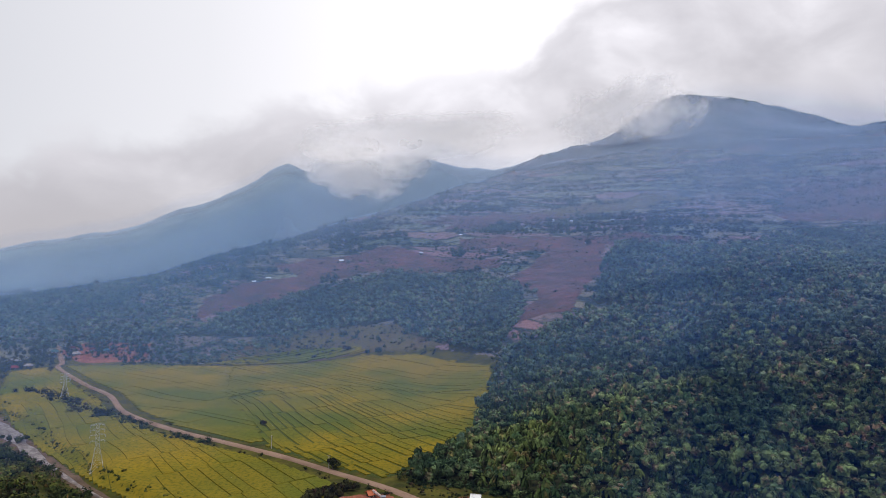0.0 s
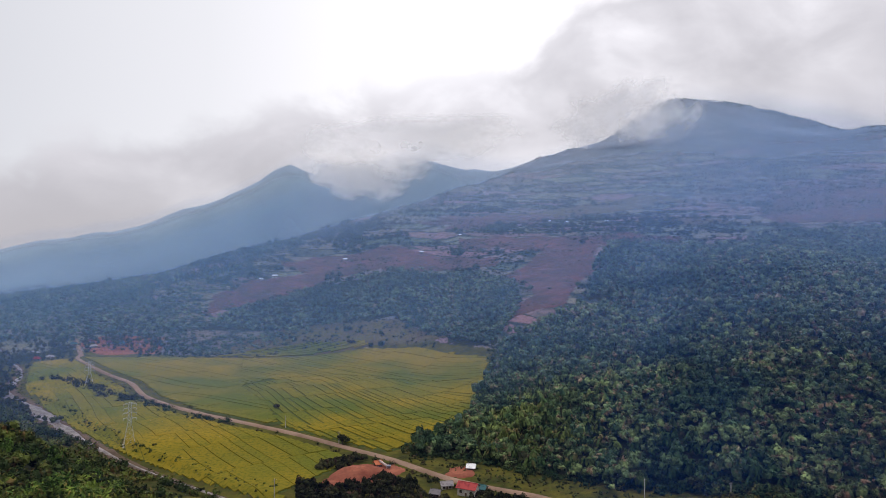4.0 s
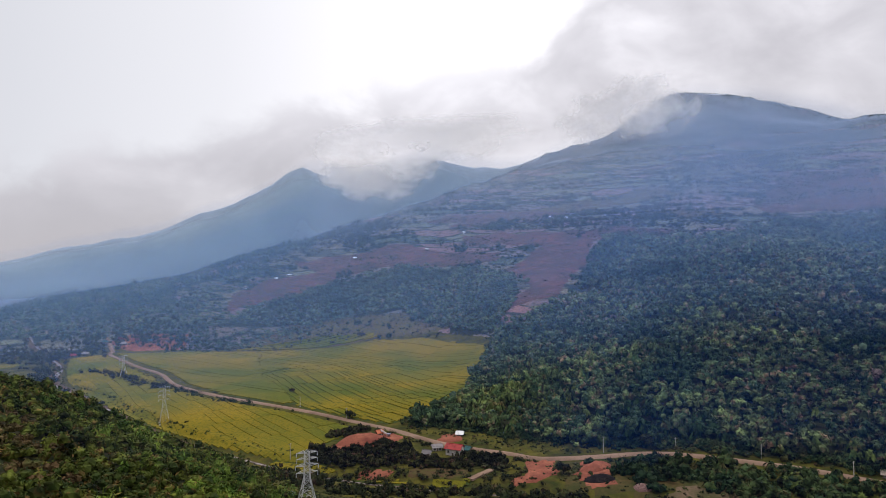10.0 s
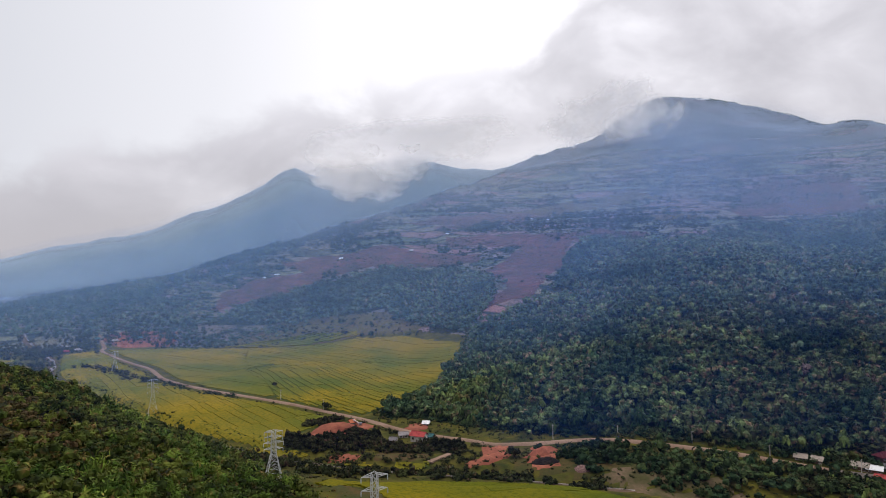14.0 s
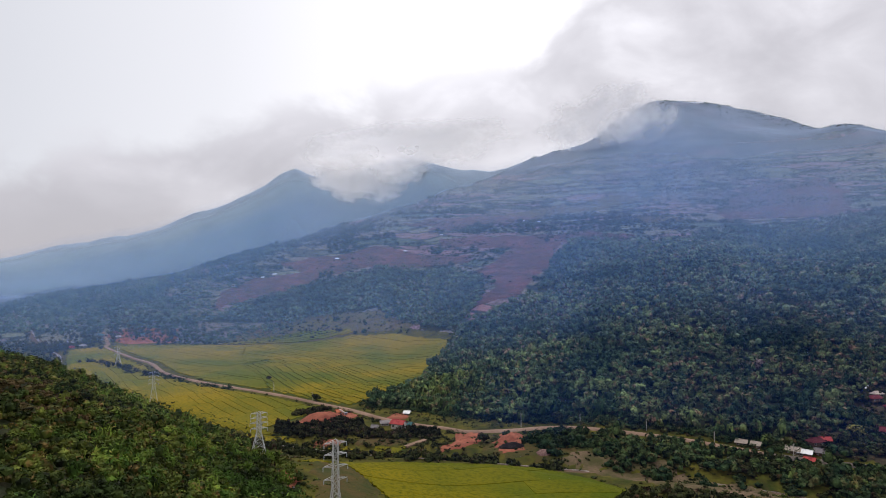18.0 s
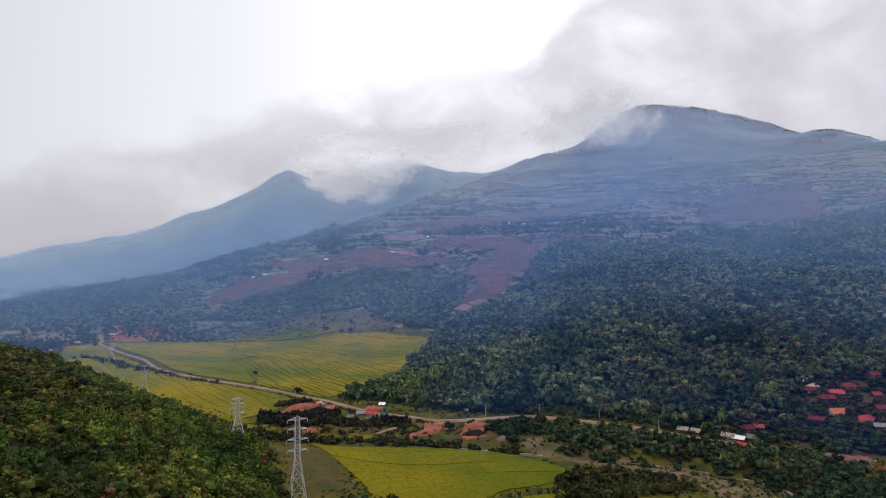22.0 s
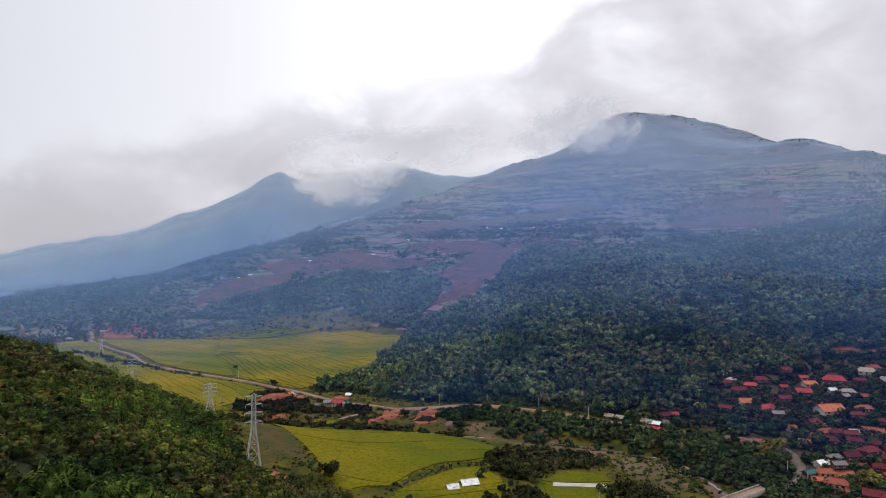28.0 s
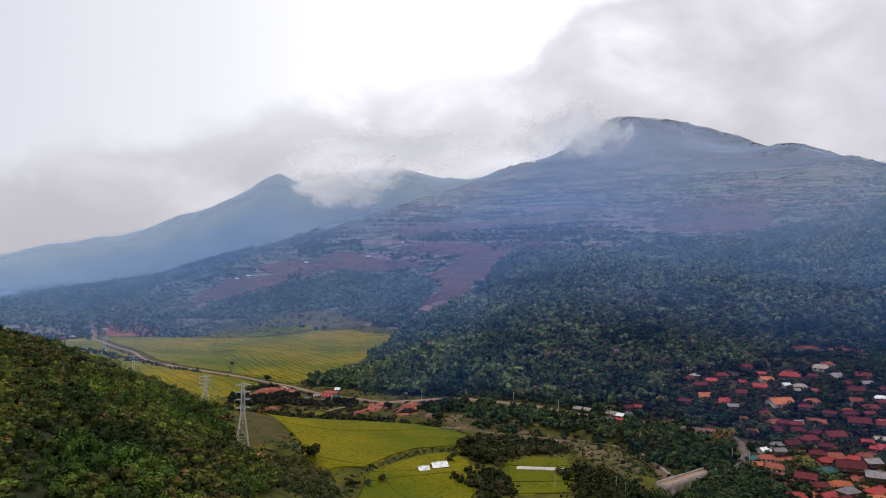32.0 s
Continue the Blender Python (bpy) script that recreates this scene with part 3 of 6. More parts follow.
def cloud_material(name, alpha, scale, torn, thin, full):
    """Cloud: white droplets that scatter both ways, thick in the middle of the sheet and torn by billows at its rim."""
    m = bpy.data.materials.new(name)
    m.use_nodes = True
    n, l = m.node_tree.nodes, m.node_tree.links
    n.clear()
    sep = n.new("ShaderNodeSeparateXYZ")
    l.new(n.new("ShaderNodeTexCoord").outputs["UV"], sep.inputs[0])

    def sums(op, a, b, c=None):
        q = n.new("ShaderNodeMath")
        q.operation = op
        for k, v in enumerate((a, b, c)):
            if v is None:
                continue
            if isinstance(v, (int, float)):
                q.inputs[k].default_value = v
            else:
                l.new(v, q.inputs[k])
        return q.outputs[0]

    du, dv = sums("MULTIPLY_ADD", sep.outputs[0], 2.0, -1.0), sums("MULTIPLY_ADD", sep.outputs[1], 2.0, -1.0)
    away = sums("SQRT", sums("ADD", sums("MULTIPLY", du, du), sums("MULTIPLY", dv, dv)), 0.0)
    body = sums("SUBTRACT", 1.0, away)
    ragged = sums("MULTIPLY_ADD", sums("SUBTRACT", noise_fac(n, l, scale, 0.0, 1.0, 6.0, rough=0.55), 0.5), torn, body)
    r = n.new("ShaderNodeMapRange")
    r.interpolation_type = "SMOOTHSTEP"
    for k, v in (("From Min", thin), ("From Max", full), ("To Min", 0.0), ("To Max", alpha)):
        r.inputs[k].default_value = v
    l.new(ragged, r.inputs["Value"])
    rim = n.new("ShaderNodeMapRange")
    rim.interpolation_type = "SMOOTHSTEP"
    rim.inputs["From Min"].default_value, rim.inputs["From Max"].default_value = 0.0, 0.25
    l.new(body, rim.inputs["Value"])
    thick = sums("MULTIPLY", r.outputs[0], rim.outputs[0])
    front, back, clear = (n.new("ShaderNodeBsdf" + k) for k in ("Diffuse", "Translucent", "Transparent"))
    for q in (front, back):
        q.inputs["Color"].default_value = (0.97, 0.965, 0.98, 1)
    half, whole = n.new("ShaderNodeMixShader"), n.new("ShaderNodeMixShader")
    half.inputs[0].default_value = 0.5
    l.new(front.outputs[0], half.inputs[1])
    l.new(back.outputs[0], half.inputs[2])
    l.new(thick, whole.inputs[0])
    l.new(clear.outputs[0], whole.inputs[1])
    l.new(half.outputs[0], whole.inputs[2])
    l.new(whole.outputs[0], n.new("ShaderNodeOutputMaterial").inputs[0])
    return m


def cloud(turn, away, wide, low, high, mat, label, lean=1.0, slant=0.0):
    """A billowing sheet of cloud that leans back over the mountain, turn degrees round from straight ahead."""
    u, w = np.meshgrid(np.linspace(0, 1, 33), np.linspace(0, 1, 17), indexing="ij")
    a = radians(turn) + (u - 0.5) * wide / away
    z = low + (high - low) * w + slant * (u - 0.5)
    d = away + lean * (z - low) + 30 * np.sin(u * math.pi) + 30 * fbm(u * 300 + turn * 9, w * 200, 60.0, 3, 75)
    v = np.stack([(60 + d * np.sin(a)).ravel(), (-100 + d * np.cos(a)).ravel(), z.ravel()], 1)
    i = np.arange(32)[:, None] * 17 + np.arange(16)[None]
    ob = new("cloud", mesh_of("cloud", v, np.stack([i, i + 17, i + 18, i + 1], -1).reshape(-1, 4), True))
    layer = ob.data.uv_layers.new(name="UVMap")
    loops = np.empty(len(ob.data.loops), np.int32)
    ob.data.loops.foreach_get("vertex_index", loops)
    layer.data.foreach_set("uv", np.stack([u.ravel()[loops], w.ravel()[loops]], 1).astype(np.float32).ravel())
    ob.data.materials.append(mat)
    return tagged(ob, label, "cloud", kind="structure")


BILLOW = cloud_material("thick_white_cloud", 0.95, 0.0075, 1.9, 0.0, 0.6)
BANK = cloud_material("soft_grey_cloud", 0.92, 0.005, 1.2, -0.05, 0.7)
WISP = cloud_material("thin_torn_cloud", 0.8, 0.012, 1.7, 0.0, 1.0)
cloud(-4.4, 2090, 900, 385, 640, BANK, "low white cloud bank hiding the saddle between peaks", slant=110)
cloud(-8.3, 2040, 400, 270, 520, BILLOW, "bright cloud puff hanging below the saddle", lean=1.3)
cloud(-5.0, 2050, 300, 330, 560, WISP, "torn wisps of cloud on the far mountain's shoulder")
cloud(15.6, 1760, 260, 390, 560, WISP, "torn wisps of cloud at the mountain's shoulder", lean=0.4, slant=60)
cloud(12.4, 1800, 420, 400, 640, WISP, "grey cloud drifting past the mountain top", lean=0.4, slant=110)


# ---- roads, river, patches of ground ----
def smooth_line(pts, step):
    """A rounded line through the points, in even steps."""
    p = np.array(pts, float)
    out = []
    for i in range(len(p) - 1):
        a, b, c, d = p[max(i - 1, 0)], p[i], p[i + 1], p[min(i + 2, len(p) - 1)]
        n = max(2, int(np.hypot(*(c - b)[:2]) / step))
        for k in range(n):
            t = k / n
            out.append(0.5 * (2 * b + (c - a) * t + (2 * a - 5 * b + 4 * c - d) * t * t + (3 * b - a - 3 * c + d) * t ** 3))
    out.append(p[-1])
    return np.array(out)


def ribbon(name, pts, width, mat, dz, step=4.0, wander=0.6, level=None, crown=0.12, narrows=None):
    """A road or stream laid along a line, five points across, its shoulders going down into the ground."""
    c = smooth_line(pts, step)
    d = np.gradient(c, axis=0)
    d /= np.hypot(d[:, 0], d[:, 1])[:, None]
    side = np.stack([-d[:, 1], d[:, 0]], 1)
    half = width / 2 * (1 + wander * 0.35 * fbm(c[:, 0], c[:, 1], 18.0, 3, 21))
    if narrows:
        half = half * np.interp(c[:, 0], *narrows)
    mid = relief(c[:, 0], c[:, 1]) if level is None else np.full(len(c), level)
    k = np.ones(9) / 9
    mid = np.convolve(np.pad(mid, 4, "edge"), k, "valid")
    rows = []
    for s, h in ((-1.5, -1.6), (-1.0, 0.0), (0.0, crown), (1.0, 0.0), (1.5, -1.6)):
        rows.append(np.c_[c[:, :2] + side * (half * s)[:, None], mid + dz + h])
    v = np.stack(rows, 1).reshape(-1, 3)
    i = np.arange(len(c) - 1)[:, None] * 5 + np.arange(4)[None]
    f = np.stack([i, i + 5, i + 6, i + 1], -1).reshape(-1, 4)[:, ::-1]
    ob = new(name, mesh_of(name, v, f, True))
    ob.data.materials.append(mat)
    return ob


ROAD = [(-430, 735), (-398, 690), (-385, 661), (-312, 576), (-267, 530), (-228, 474), (-177, 429), (-130, 398), (-89, 371), (-53, 343), (-26, 322), (7, 289),
        (42, 266), (57, 255), (85, 250), (116, 246), (150, 229), (178, 213), (210, 190), (261, 163), (279, 151), (287, 137), (283, 118), (272, 101), (256, 86)]
ob = ribbon("road", ROAD[:19], 3.7, DIRT, 0.9)
tagged(ob, "pale unpaved dirt road winding past the rice fields", "road", kind="structure")
LANE = two_tone("worn_grey_brown_lane", (0.10, 0.085, 0.075), (0.17, 0.14, 0.12), 0.2, 1.2, third=(0.08, 0.06, 0.05), bump=0.2, bump_d=0.1)
ob = ribbon("village_road", ROAD[18:], 4.2, LANE, 0.8)
tagged(ob, "narrow grey-brown road through the village edge", "road", kind="structure")

WATER, n, l, b = material("shallow_brown_river_water", 0.38, 0.3)
l.new(mix_rgb(n, l, noise_fac(n, l, 0.3, 0.45, 0.62, 6.0), (0.075, 0.052, 0.040), (0.26, 0.22, 0.20)), b.inputs["Base Color"])
bumped(n, l, b, noise_fac(n, l, 1.6, 0.3, 0.7, 3.0), 0.3, 0.15)
GRAVEL = two_tone("river_gravel", (0.065, 0.041, 0.027), (0.15, 0.098, 0.070), 0.12, 1.2, third=(0.09, 0.075, 0.05), bump_d=0.4)
ob = ribbon("river_bank", RIVER, 24.0, GRAVEL, 0.25, 5.0, 1.0, narrows=([-400, -320, -260, -200, -110, 150, 215], [0.4, 1.1, 1.1, 0.42, 0.15, 0.3, 0.45]))
tagged(ob, "banks of pale gravel and brown mud along the river", "river bank", kind="structure")
ob = ribbon("river_water", RIVER, 10.0, WATER, 0.45, 5.0, 1.8, crown=0.0, narrows=([-400, -320, -260, -215, -110], [0.3, 0.9, 0.9, 0.25, 0.15]))
tagged(ob, "shallow brown river running over stones", "water", kind="structure")

# litter colour set very dark to carry the shade between crowns
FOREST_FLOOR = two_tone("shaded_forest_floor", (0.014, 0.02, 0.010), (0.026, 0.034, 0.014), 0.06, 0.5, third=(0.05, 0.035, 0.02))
SPUR_FOREST = [(-14, 330), (-19, 345), (17, 407), (46, 551), (61, 601), (128, 632), (186, 607), (150, 665), (171, 717), (186, 782), (231, 877), (350, 800), (514, 930), (639, 950),
               (1200, 950), (1200, 250), (640, 190), (500, 205), (455, 243), (440, 266), (405, 294), (385, 276), (350, 258), (320, 258), (290, 246), (262, 212), (222, 200), (206, 206), (178, 226), (150, 243), (118, 258), (85, 266), (60, 280), (36, 300), (20, 318), (4, 324)]
MID_FOREST = [(-299, 770), (-265, 807), (-166, 866), (-64, 896), (48, 837), (90, 775), (86, 690), (50, 600), (25, 640), (-26, 710), (-61, 765), (-184, 759)]
LEFT_HILL = [(-14, 102), (-36, 130), (-80, 165), (-150, 215), (-240, 250), (-330, 200), (-330, -150), (-100, -260), (40, -260), (62, -120), (46, -40), (36, 10), (10, 44), (-5, 72)]

GRASS = two_tone("rough_green_grass", (0.026, 0.036, 0.007), (0.095, 0.086, 0.012), 0.09, 0.4, third=(0.050, 0.030, 0.014))
# dull dark ground, the shade among houses and trees put into its colour
SHADE_GRASS = two_tone("shaded_garden_ground", (0.03, 0.035, 0.018), (0.055, 0.045, 0.03), 0.08, 0.9, third=(0.07, 0.04, 0.028))
ob = drape("valley_grass", VALLEY, GRASS, 5.0, 0.25, 5.0)
tagged(ob, "rough green grass over the valley floor", "grass", kind="structure")
ob = drape("roadside_grass", [(-26, 330), (-14, 336), (6, 330), (22, 324), (38, 306), (62, 286), (92, 270), (92, 256), (60, 259), (42, 270), (8, 294), (-20, 320)], GRASS, 3.0, 0.5, 3.0)
tagged(ob, "rough grass between the dirt road and forest", "grass", kind="structure")
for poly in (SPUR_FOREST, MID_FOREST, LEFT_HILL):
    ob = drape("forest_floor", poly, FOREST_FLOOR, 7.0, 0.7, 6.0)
    tagged(ob, "forest floor litter coloured dark for the shade under the trees", "forest floor", kind="structure")

ob = drape("village_ground", [(262, 212), (290, 252), (330, 262), (400, 296), (445, 262), (500, 210), (640, 200), (500, 60), (380, 10), (270, 10), (262, 60), (290, 140), (266, 168), (215, 200)], SHADE_GRASS, 5.0, 0.55, 4.0)
tagged(ob, "green and earthy ground between the village houses", "grass", kind="structure")

# ploughed red-brown fields on the mountain side
PLOUGHED = (
        ([(174, 939), (228, 897), (189, 780), (147, 695), (127, 653), (73, 672), (100, 722), (106, 767), (81, 808), (123, 860)], RED_EARTH, "steep red-brown ploughed field between woods"),
        ([(131, 618), (184, 622), (177, 595), (141, 592)], RED_EARTH, "small red-brown clearing at the edge of the forest"),
        ([(-313, 805), (-273, 875), (-176, 915), (-166, 872), (-236, 825)], RED_EARTH, "red-brown ploughed field on the lower slope"),
        ([(31, 1011), (341, 889), (315, 828), (222, 871), (133, 885), (38, 951)], RED_EARTH, "long red-brown ploughed strip across the slope"),
        ([(-247, 947), (-71, 978), (73, 888), (71, 855), (-64, 900), (-185, 890)], RED_EARTH, "red-brown ploughed strip above the woods"),
        ([(613, 1195), (788, 1168), (741, 960), (530, 1016)], RED_EARTH, "dark red-brown field high on the mountain"),
        ([(-60, 1130), (160, 1180), (230, 1110), (20, 1060)], RED_EARTH, "faded red-brown field high on the mountain"),
        ([(-234, 750), (-148, 775), (-53, 755), (10, 672), (-31, 682), (-90, 712), (-175, 723), (-283, 700)], STUBBLE, "brown stubble ground below the woods"),
        ([(-12, 130), (10, 134), (22, 98), (29, 72), (15, 54), (4, 66), (-4, 90)], FALLOW, "grey-brown fallow patch beside the pylon"),
        ([(300, 1030), (430, 1060), (470, 1010), (330, 985)], STUBBLE, "pale stubble strip on the mountain"),
        ([(120, 1190), (420, 1260), (470, 1190), (200, 1130)], STUBBLE, "grey-brown fallow strip on the mountain"))
for poly, mat, words in PLOUGHED:
    tagged(drape("ploughed_field", poly, mat, 4.0, 0.8, 2.0 if mat is FALLOW else 4.0 if mat is STUBBLE else 15.0 if poly[0][1] < 950 else 34.0, 40.0), words, "field", kind="structure")
tagged(drape("river_flat", [(60, 250), (88, 246), (116, 240), (135, 228), (128, 210), (100, 204), (64, 214)], FALLOW, 4.0, 0.6, 4.0, 12.0), "brown scrubby bank below the dirt road", "bank", kind="structure")
STONY = two_tone("stony_brown_river_flat", (0.060, 0.054, 0.022), (0.15, 0.100, 0.066), 0.08, 0.6, third=(0.045, 0.050, 0.014))
tagged(drape("river_flat", [(184, 145), (192, 108), (198, 84), (220, 90), (222, 130), (200, 158), (168, 182), (146, 203), (118, 212), (104, 202), (124, 184), (146, 164), (166, 142), (176, 118)], STONY, 3.0, 0.6, 4.0, 12.0), "stony brown flat beside the river", "bank", kind="structure")
for poly, words in (
        ([(-420, 720), (-394, 745), (-330, 745), (-318, 705), (-373, 690)], "bare red earth beside the far village"),
        ([(-57, 284), (-52, 303), (-38, 315), (-24, 316), (-18, 302), (-27, 291), (-37, 284), (-52, 279)], "bare orange earth mound being dug beside the road"),
        ([(50, 253), (64, 251), (63, 232), (57, 226), (40, 222), (50, 236)], "raw orange earth slope cut below the road"),
        ([(68, 230), (76, 246), (90, 244), (88, 218), (76, 212)], "raw orange earth heap with a dark hollow"),
        ([(3, 296), (7, 310), (18, 306), (19, 296), (12, 291)], "bare orange earth round the roadside shelter"),
        ([(-39, 242), (-34, 246), (-20, 243), (-21, 239), (-31, 237)], "dug brown earth among the hamlet paddies"),
        ([(-2, 28), (18, 52), (34, 44), (28, 22), (12, 14)], "raw orange earth round the pylon's feet"),
        ([(92, 70), (98, 80), (110, 86), (114, 78), (104, 70), (96, 66)], "trodden brown earth round the field sheds"),
        ([(-34, 78), (-22, 96), (-6, 90), (-14, 76)], "raw orange earth round the pylon's feet"),
        ([(396, 296), (410, 298), (424, 291), (423, 281), (410, 286), (398, 288)], "orange earth cutting above the village"),
        ([(424, 279), (438, 278), (449, 268), (449, 256), (440, 242), (420, 228), (417, 233), (436, 250), (440, 262), (424, 270)], "orange earth bend of the track above the village"),
        ([(262, 164), (282, 156), (286, 141), (274, 146)], "bare orange bank below the village road"),
        ([(285, 214), (318, 214), (322, 190), (290, 190)], "trodden orange earth between houses"),
        ([(322, 200), (352, 200), (352, 168), (322, 166)], "trodden orange earth between houses"),
        ([(302, 130), (360, 130), (362, 60), (286, 50), (280, 90)], "trodden earth lanes between village houses")):
    tagged(drape("bare_earth", poly, ORANGE_EARTH, 2.0, 0.75, 4.0, 9.0), words, "bare earth", kind="structure")
MUD, n, l, b = material("still_brown_mud_water", 0.75, 0.04)
l.new(mix_rgb(n, l, noise_fac(n, l, 0.25, 0.4, 0.62, 4.0), (0.078, 0.046, 0.022), (0.070, 0.060, 0.020)), b.inputs["Base Color"])
tagged(drape("pond", [(-11, 243), (-6, 247), (15, 246), (22, 243), (16, 233), (0, 232), (-9, 236)], MUD, 2.0, 0.7, 2.0, 8.0), "flooded brown paddy below the hamlet trees", "water", kind="structure")


# ---- rice ----
def rice_material(name, green, gold):
    m, n, l, b = material(name, 0.85, 0.04)
    info = n.new("ShaderNodeObjectInfo")
    isl = noise_fac(n, l, 0.010, 0.38, 0.66, 2.5)
    f = n.new("ShaderNodeMath")
    f.operation = "MULTIPLY_ADD"
    f.inputs[1].default_value = 0.34
    l.new(info.outputs["Random"], f.inputs[0])
    l.new(isl, f.inputs[2])
    g = n.new("ShaderNodeMath")
    g.operation, g.use_clamp = "ADD", True
    g.inputs[1].default_value = -0.12
    l.new(f.outputs[0], g.inputs[0])
    base = mix_rgb(n, l, g.outputs[0], green, gold)
    col = mix_rgb(n, l, noise_fac(n, l, 0.5, 0.45, 0.75, 4.0), base, tuple(0.7 * v for v in green))
    l.new(col, b.inputs["Base Color"])
    bumped(n, l, b, noise_fac(n, l, 2.2, 0.3, 0.7, 3.0), 0.5, 0.35)
    return m


RICE = rice_material("ripening_rice", (0.088, 0.108, 0.012), (0.235, 0.165, 0.010))
RICE_NEAR = rice_material("yellow_green_rice", (0.07, 0.09, 0.005), (0.175, 0.138, 0.004))
BUND = two_tone("grassy_field_bund", (0.046, 0.064, 0.015), (0.072, 0.088, 0.020), 0.1, 1.0)


def rice_field(poly, heading, band, length, label, gap=0.42, bare=None, seed=1, tall=0.95, bend=22.0, between=None, crop=None, fine=2.2, block=0.0):
    """Paddies in bands along a heading (in staggered blocks where block is set), each plot a raised bed of rice between bunds."""
    field = tagged(drape("rice_field", poly, between or BUND, 3.0, 0.6, 1.2), label, "rice field", kind="structure")
    r = np.random.default_rng(seed)
    c, s = math.cos(radians(heading)), math.sin(radians(heading))
    p = np.array(poly, float)
    mid = p.mean(0)
    u, v = (p - mid) @ (c, s), (p - mid) @ (-s, c)
    made, plan = [], []
    if block:
        uu = u.min() - 20
        while uu < u.max() + 20:
            run, vv = block * r.uniform(0.5, 1.5), v.min() - r.uniform(0, band)
            while vv < v.max():
                wide = band * r.choice([0.55, 0.75, 1.0, 1.9], p=[0.25, 0.35, 0.28, 0.12]) * r.uniform(0.85, 1.15)
                plan.append((uu, run, vv, wide))
                vv += wide
            uu += run
    else:
        vv = v.min()
        while vv < v.max():
            wide = band * r.uniform(0.4, 1.6)
            uu = u.min() - r.uniform(0, length)
            while uu < u.max():
                run = length * r.uniform(0.35, 1.6)
                plan.append((uu, run, vv, wide))
                uu += run
            vv += wide
    for uu, run, vv, wide in plan:
        nu, nv = max(3, int(run / fine)), max(3, int(wide / fine))
        cu, cv = uu + run / 2, vv + wide / 2
        g = (gap if r.uniform() < 0.78 or not block else 0.06) if bare is None else bare(mid[0] + c * cu - s * cv, mid[1] + s * cu + c * cv)
        gu, gv = np.meshgrid(np.linspace(uu + g * 0.55, uu + run - g * 0.55, nu), np.linspace(vv + g, vv + wide - g, nv), indexing="ij")
        bx, by = gu + bend * 0.5 * fbm(gu, gv, 90.0, 2, seed + 4), gv + bend * fbm(gu, gv, 120.0, 2, seed)
        x, y = mid[0] + c * bx - s * by, mid[1] + s * bx + c * by
        ok = inside(x, y, poly) & (line_distance(x, y, ROAD) > 3.6)
        cell = ok[:-1, :-1] & ok[1:, :-1] & ok[:-1, 1:] & ok[1:, 1:]
        if cell.sum() > 3:
            made.append((x, y, cell))
    for x, y, cell in made:
        # the crop's top, and its sides down to the mud all round
        z = relief(x, y) + tall + r.uniform(-0.12, 0.18)
        idx = np.arange(x.size).reshape(x.shape)
        f = np.stack([idx[:-1, :-1], idx[1:, :-1], idx[1:, 1:], idx[:-1, 1:]], -1)[cell]
        ends = np.concatenate([f[:, [k, (k + 1) % 4]] for k in range(4)])
        key = ends.min(1).astype(np.int64) * x.size + ends.max(1)
        once, first, count = np.unique(key, return_index=True, return_counts=True)
        rim = ends[first[count == 1]]
        f = np.concatenate([f, np.stack([rim[:, 1], rim[:, 0], rim[:, 0] + x.size, rim[:, 1] + x.size], -1)])
        top = np.stack([x.ravel(), y.ravel(), z.ravel()], 1)
        used, inv = np.unique(f, return_inverse=True)
        v = np.concatenate([top, top - (0, 0, 1.3)])[used]
        ob = new("rice_plot", mesh_of("rice_plot", v, inv.reshape(f.shape)))
        ob.data.materials.append(crop or RICE)
        ob.parent = field


LEVEL_FIELD = [(-385, 672), (-300, 684), (-213, 677), (-192, 600), (-166, 520), (-126, 450), (-103, 392), (-132, 405), (-178, 437), (-222, 480), (-262, 538), (-306, 582)]
UPPER_FIELD = [(-216, 678), (-130, 700), (-86, 704), (-24, 671), (9, 626), (43, 575), (42, 515), (-15, 548), (-90, 580), (-150, 560), (-172, 522), (-196, 600)]
STEP_FIELD = [(-170, 520), (-150, 562), (-90, 582), (-15, 550), (42, 517), (41, 492), (25, 422), (-18, 350), (-30, 335), (-55, 352), (-90, 378), (-104, 390), (-130, 450)]
RIVER_FIELD = [(-418, 632), (-396, 664), (-372, 646), (-318, 570), (-274, 524), (-236, 470), (-186, 424), (-136, 391), (-94, 364), (-60, 336), (-45, 322), (-78, 264), (-116, 288), (-174, 331), (-234, 386), (-286, 440), (-348, 512)]
NEAR_FIELD = [(-24, 150), (-24, 178), (20, 192), (60, 192), (92, 186), (114, 172), (127, 157), (136, 142), (131, 136), (110, 121), (91, 110), (78, 90), (69, 62), (48, 44), (41, 53), (32, 81), (20, 104), (4, 130)]
SHED_FIELD = [(69, 50), (82, 80), (97, 103), (112, 111), (121, 96), (125, 72), (121, 42), (112, 8), (70, 5)]
TERRACE_FIELD = [(141, 98), (148, 108), (158, 117), (170, 117), (179, 112), (180, 98), (176, 72), (168, 54), (138, 54), (139, 76)]
rice_field(LEVEL_FIELD, -33, 15, 40, "broad level rice field ripening from green to gold", seed=3, bend=14.0, bare=lambda x, y: 0.12 + 0.25 * (math.sin(x * 0.043 + y * 0.021) > 0.1))
rice_field(UPPER_FIELD, -44, 9.0, 42, "green rice field in long curved steps below the slope", seed=17, bend=15.0, gap=0.36, block=62.0)
rice_field(STEP_FIELD, -57, 9.0, 38, "stepped golden rice paddies between dark bunds", seed=19, bend=16.0, gap=0.62, block=32.0)
rice_field(RIVER_FIELD, -50, 10, 46, "golden rice paddies between the dirt road and river", seed=5, gap=0.24, fine=1.3, block=46.0)
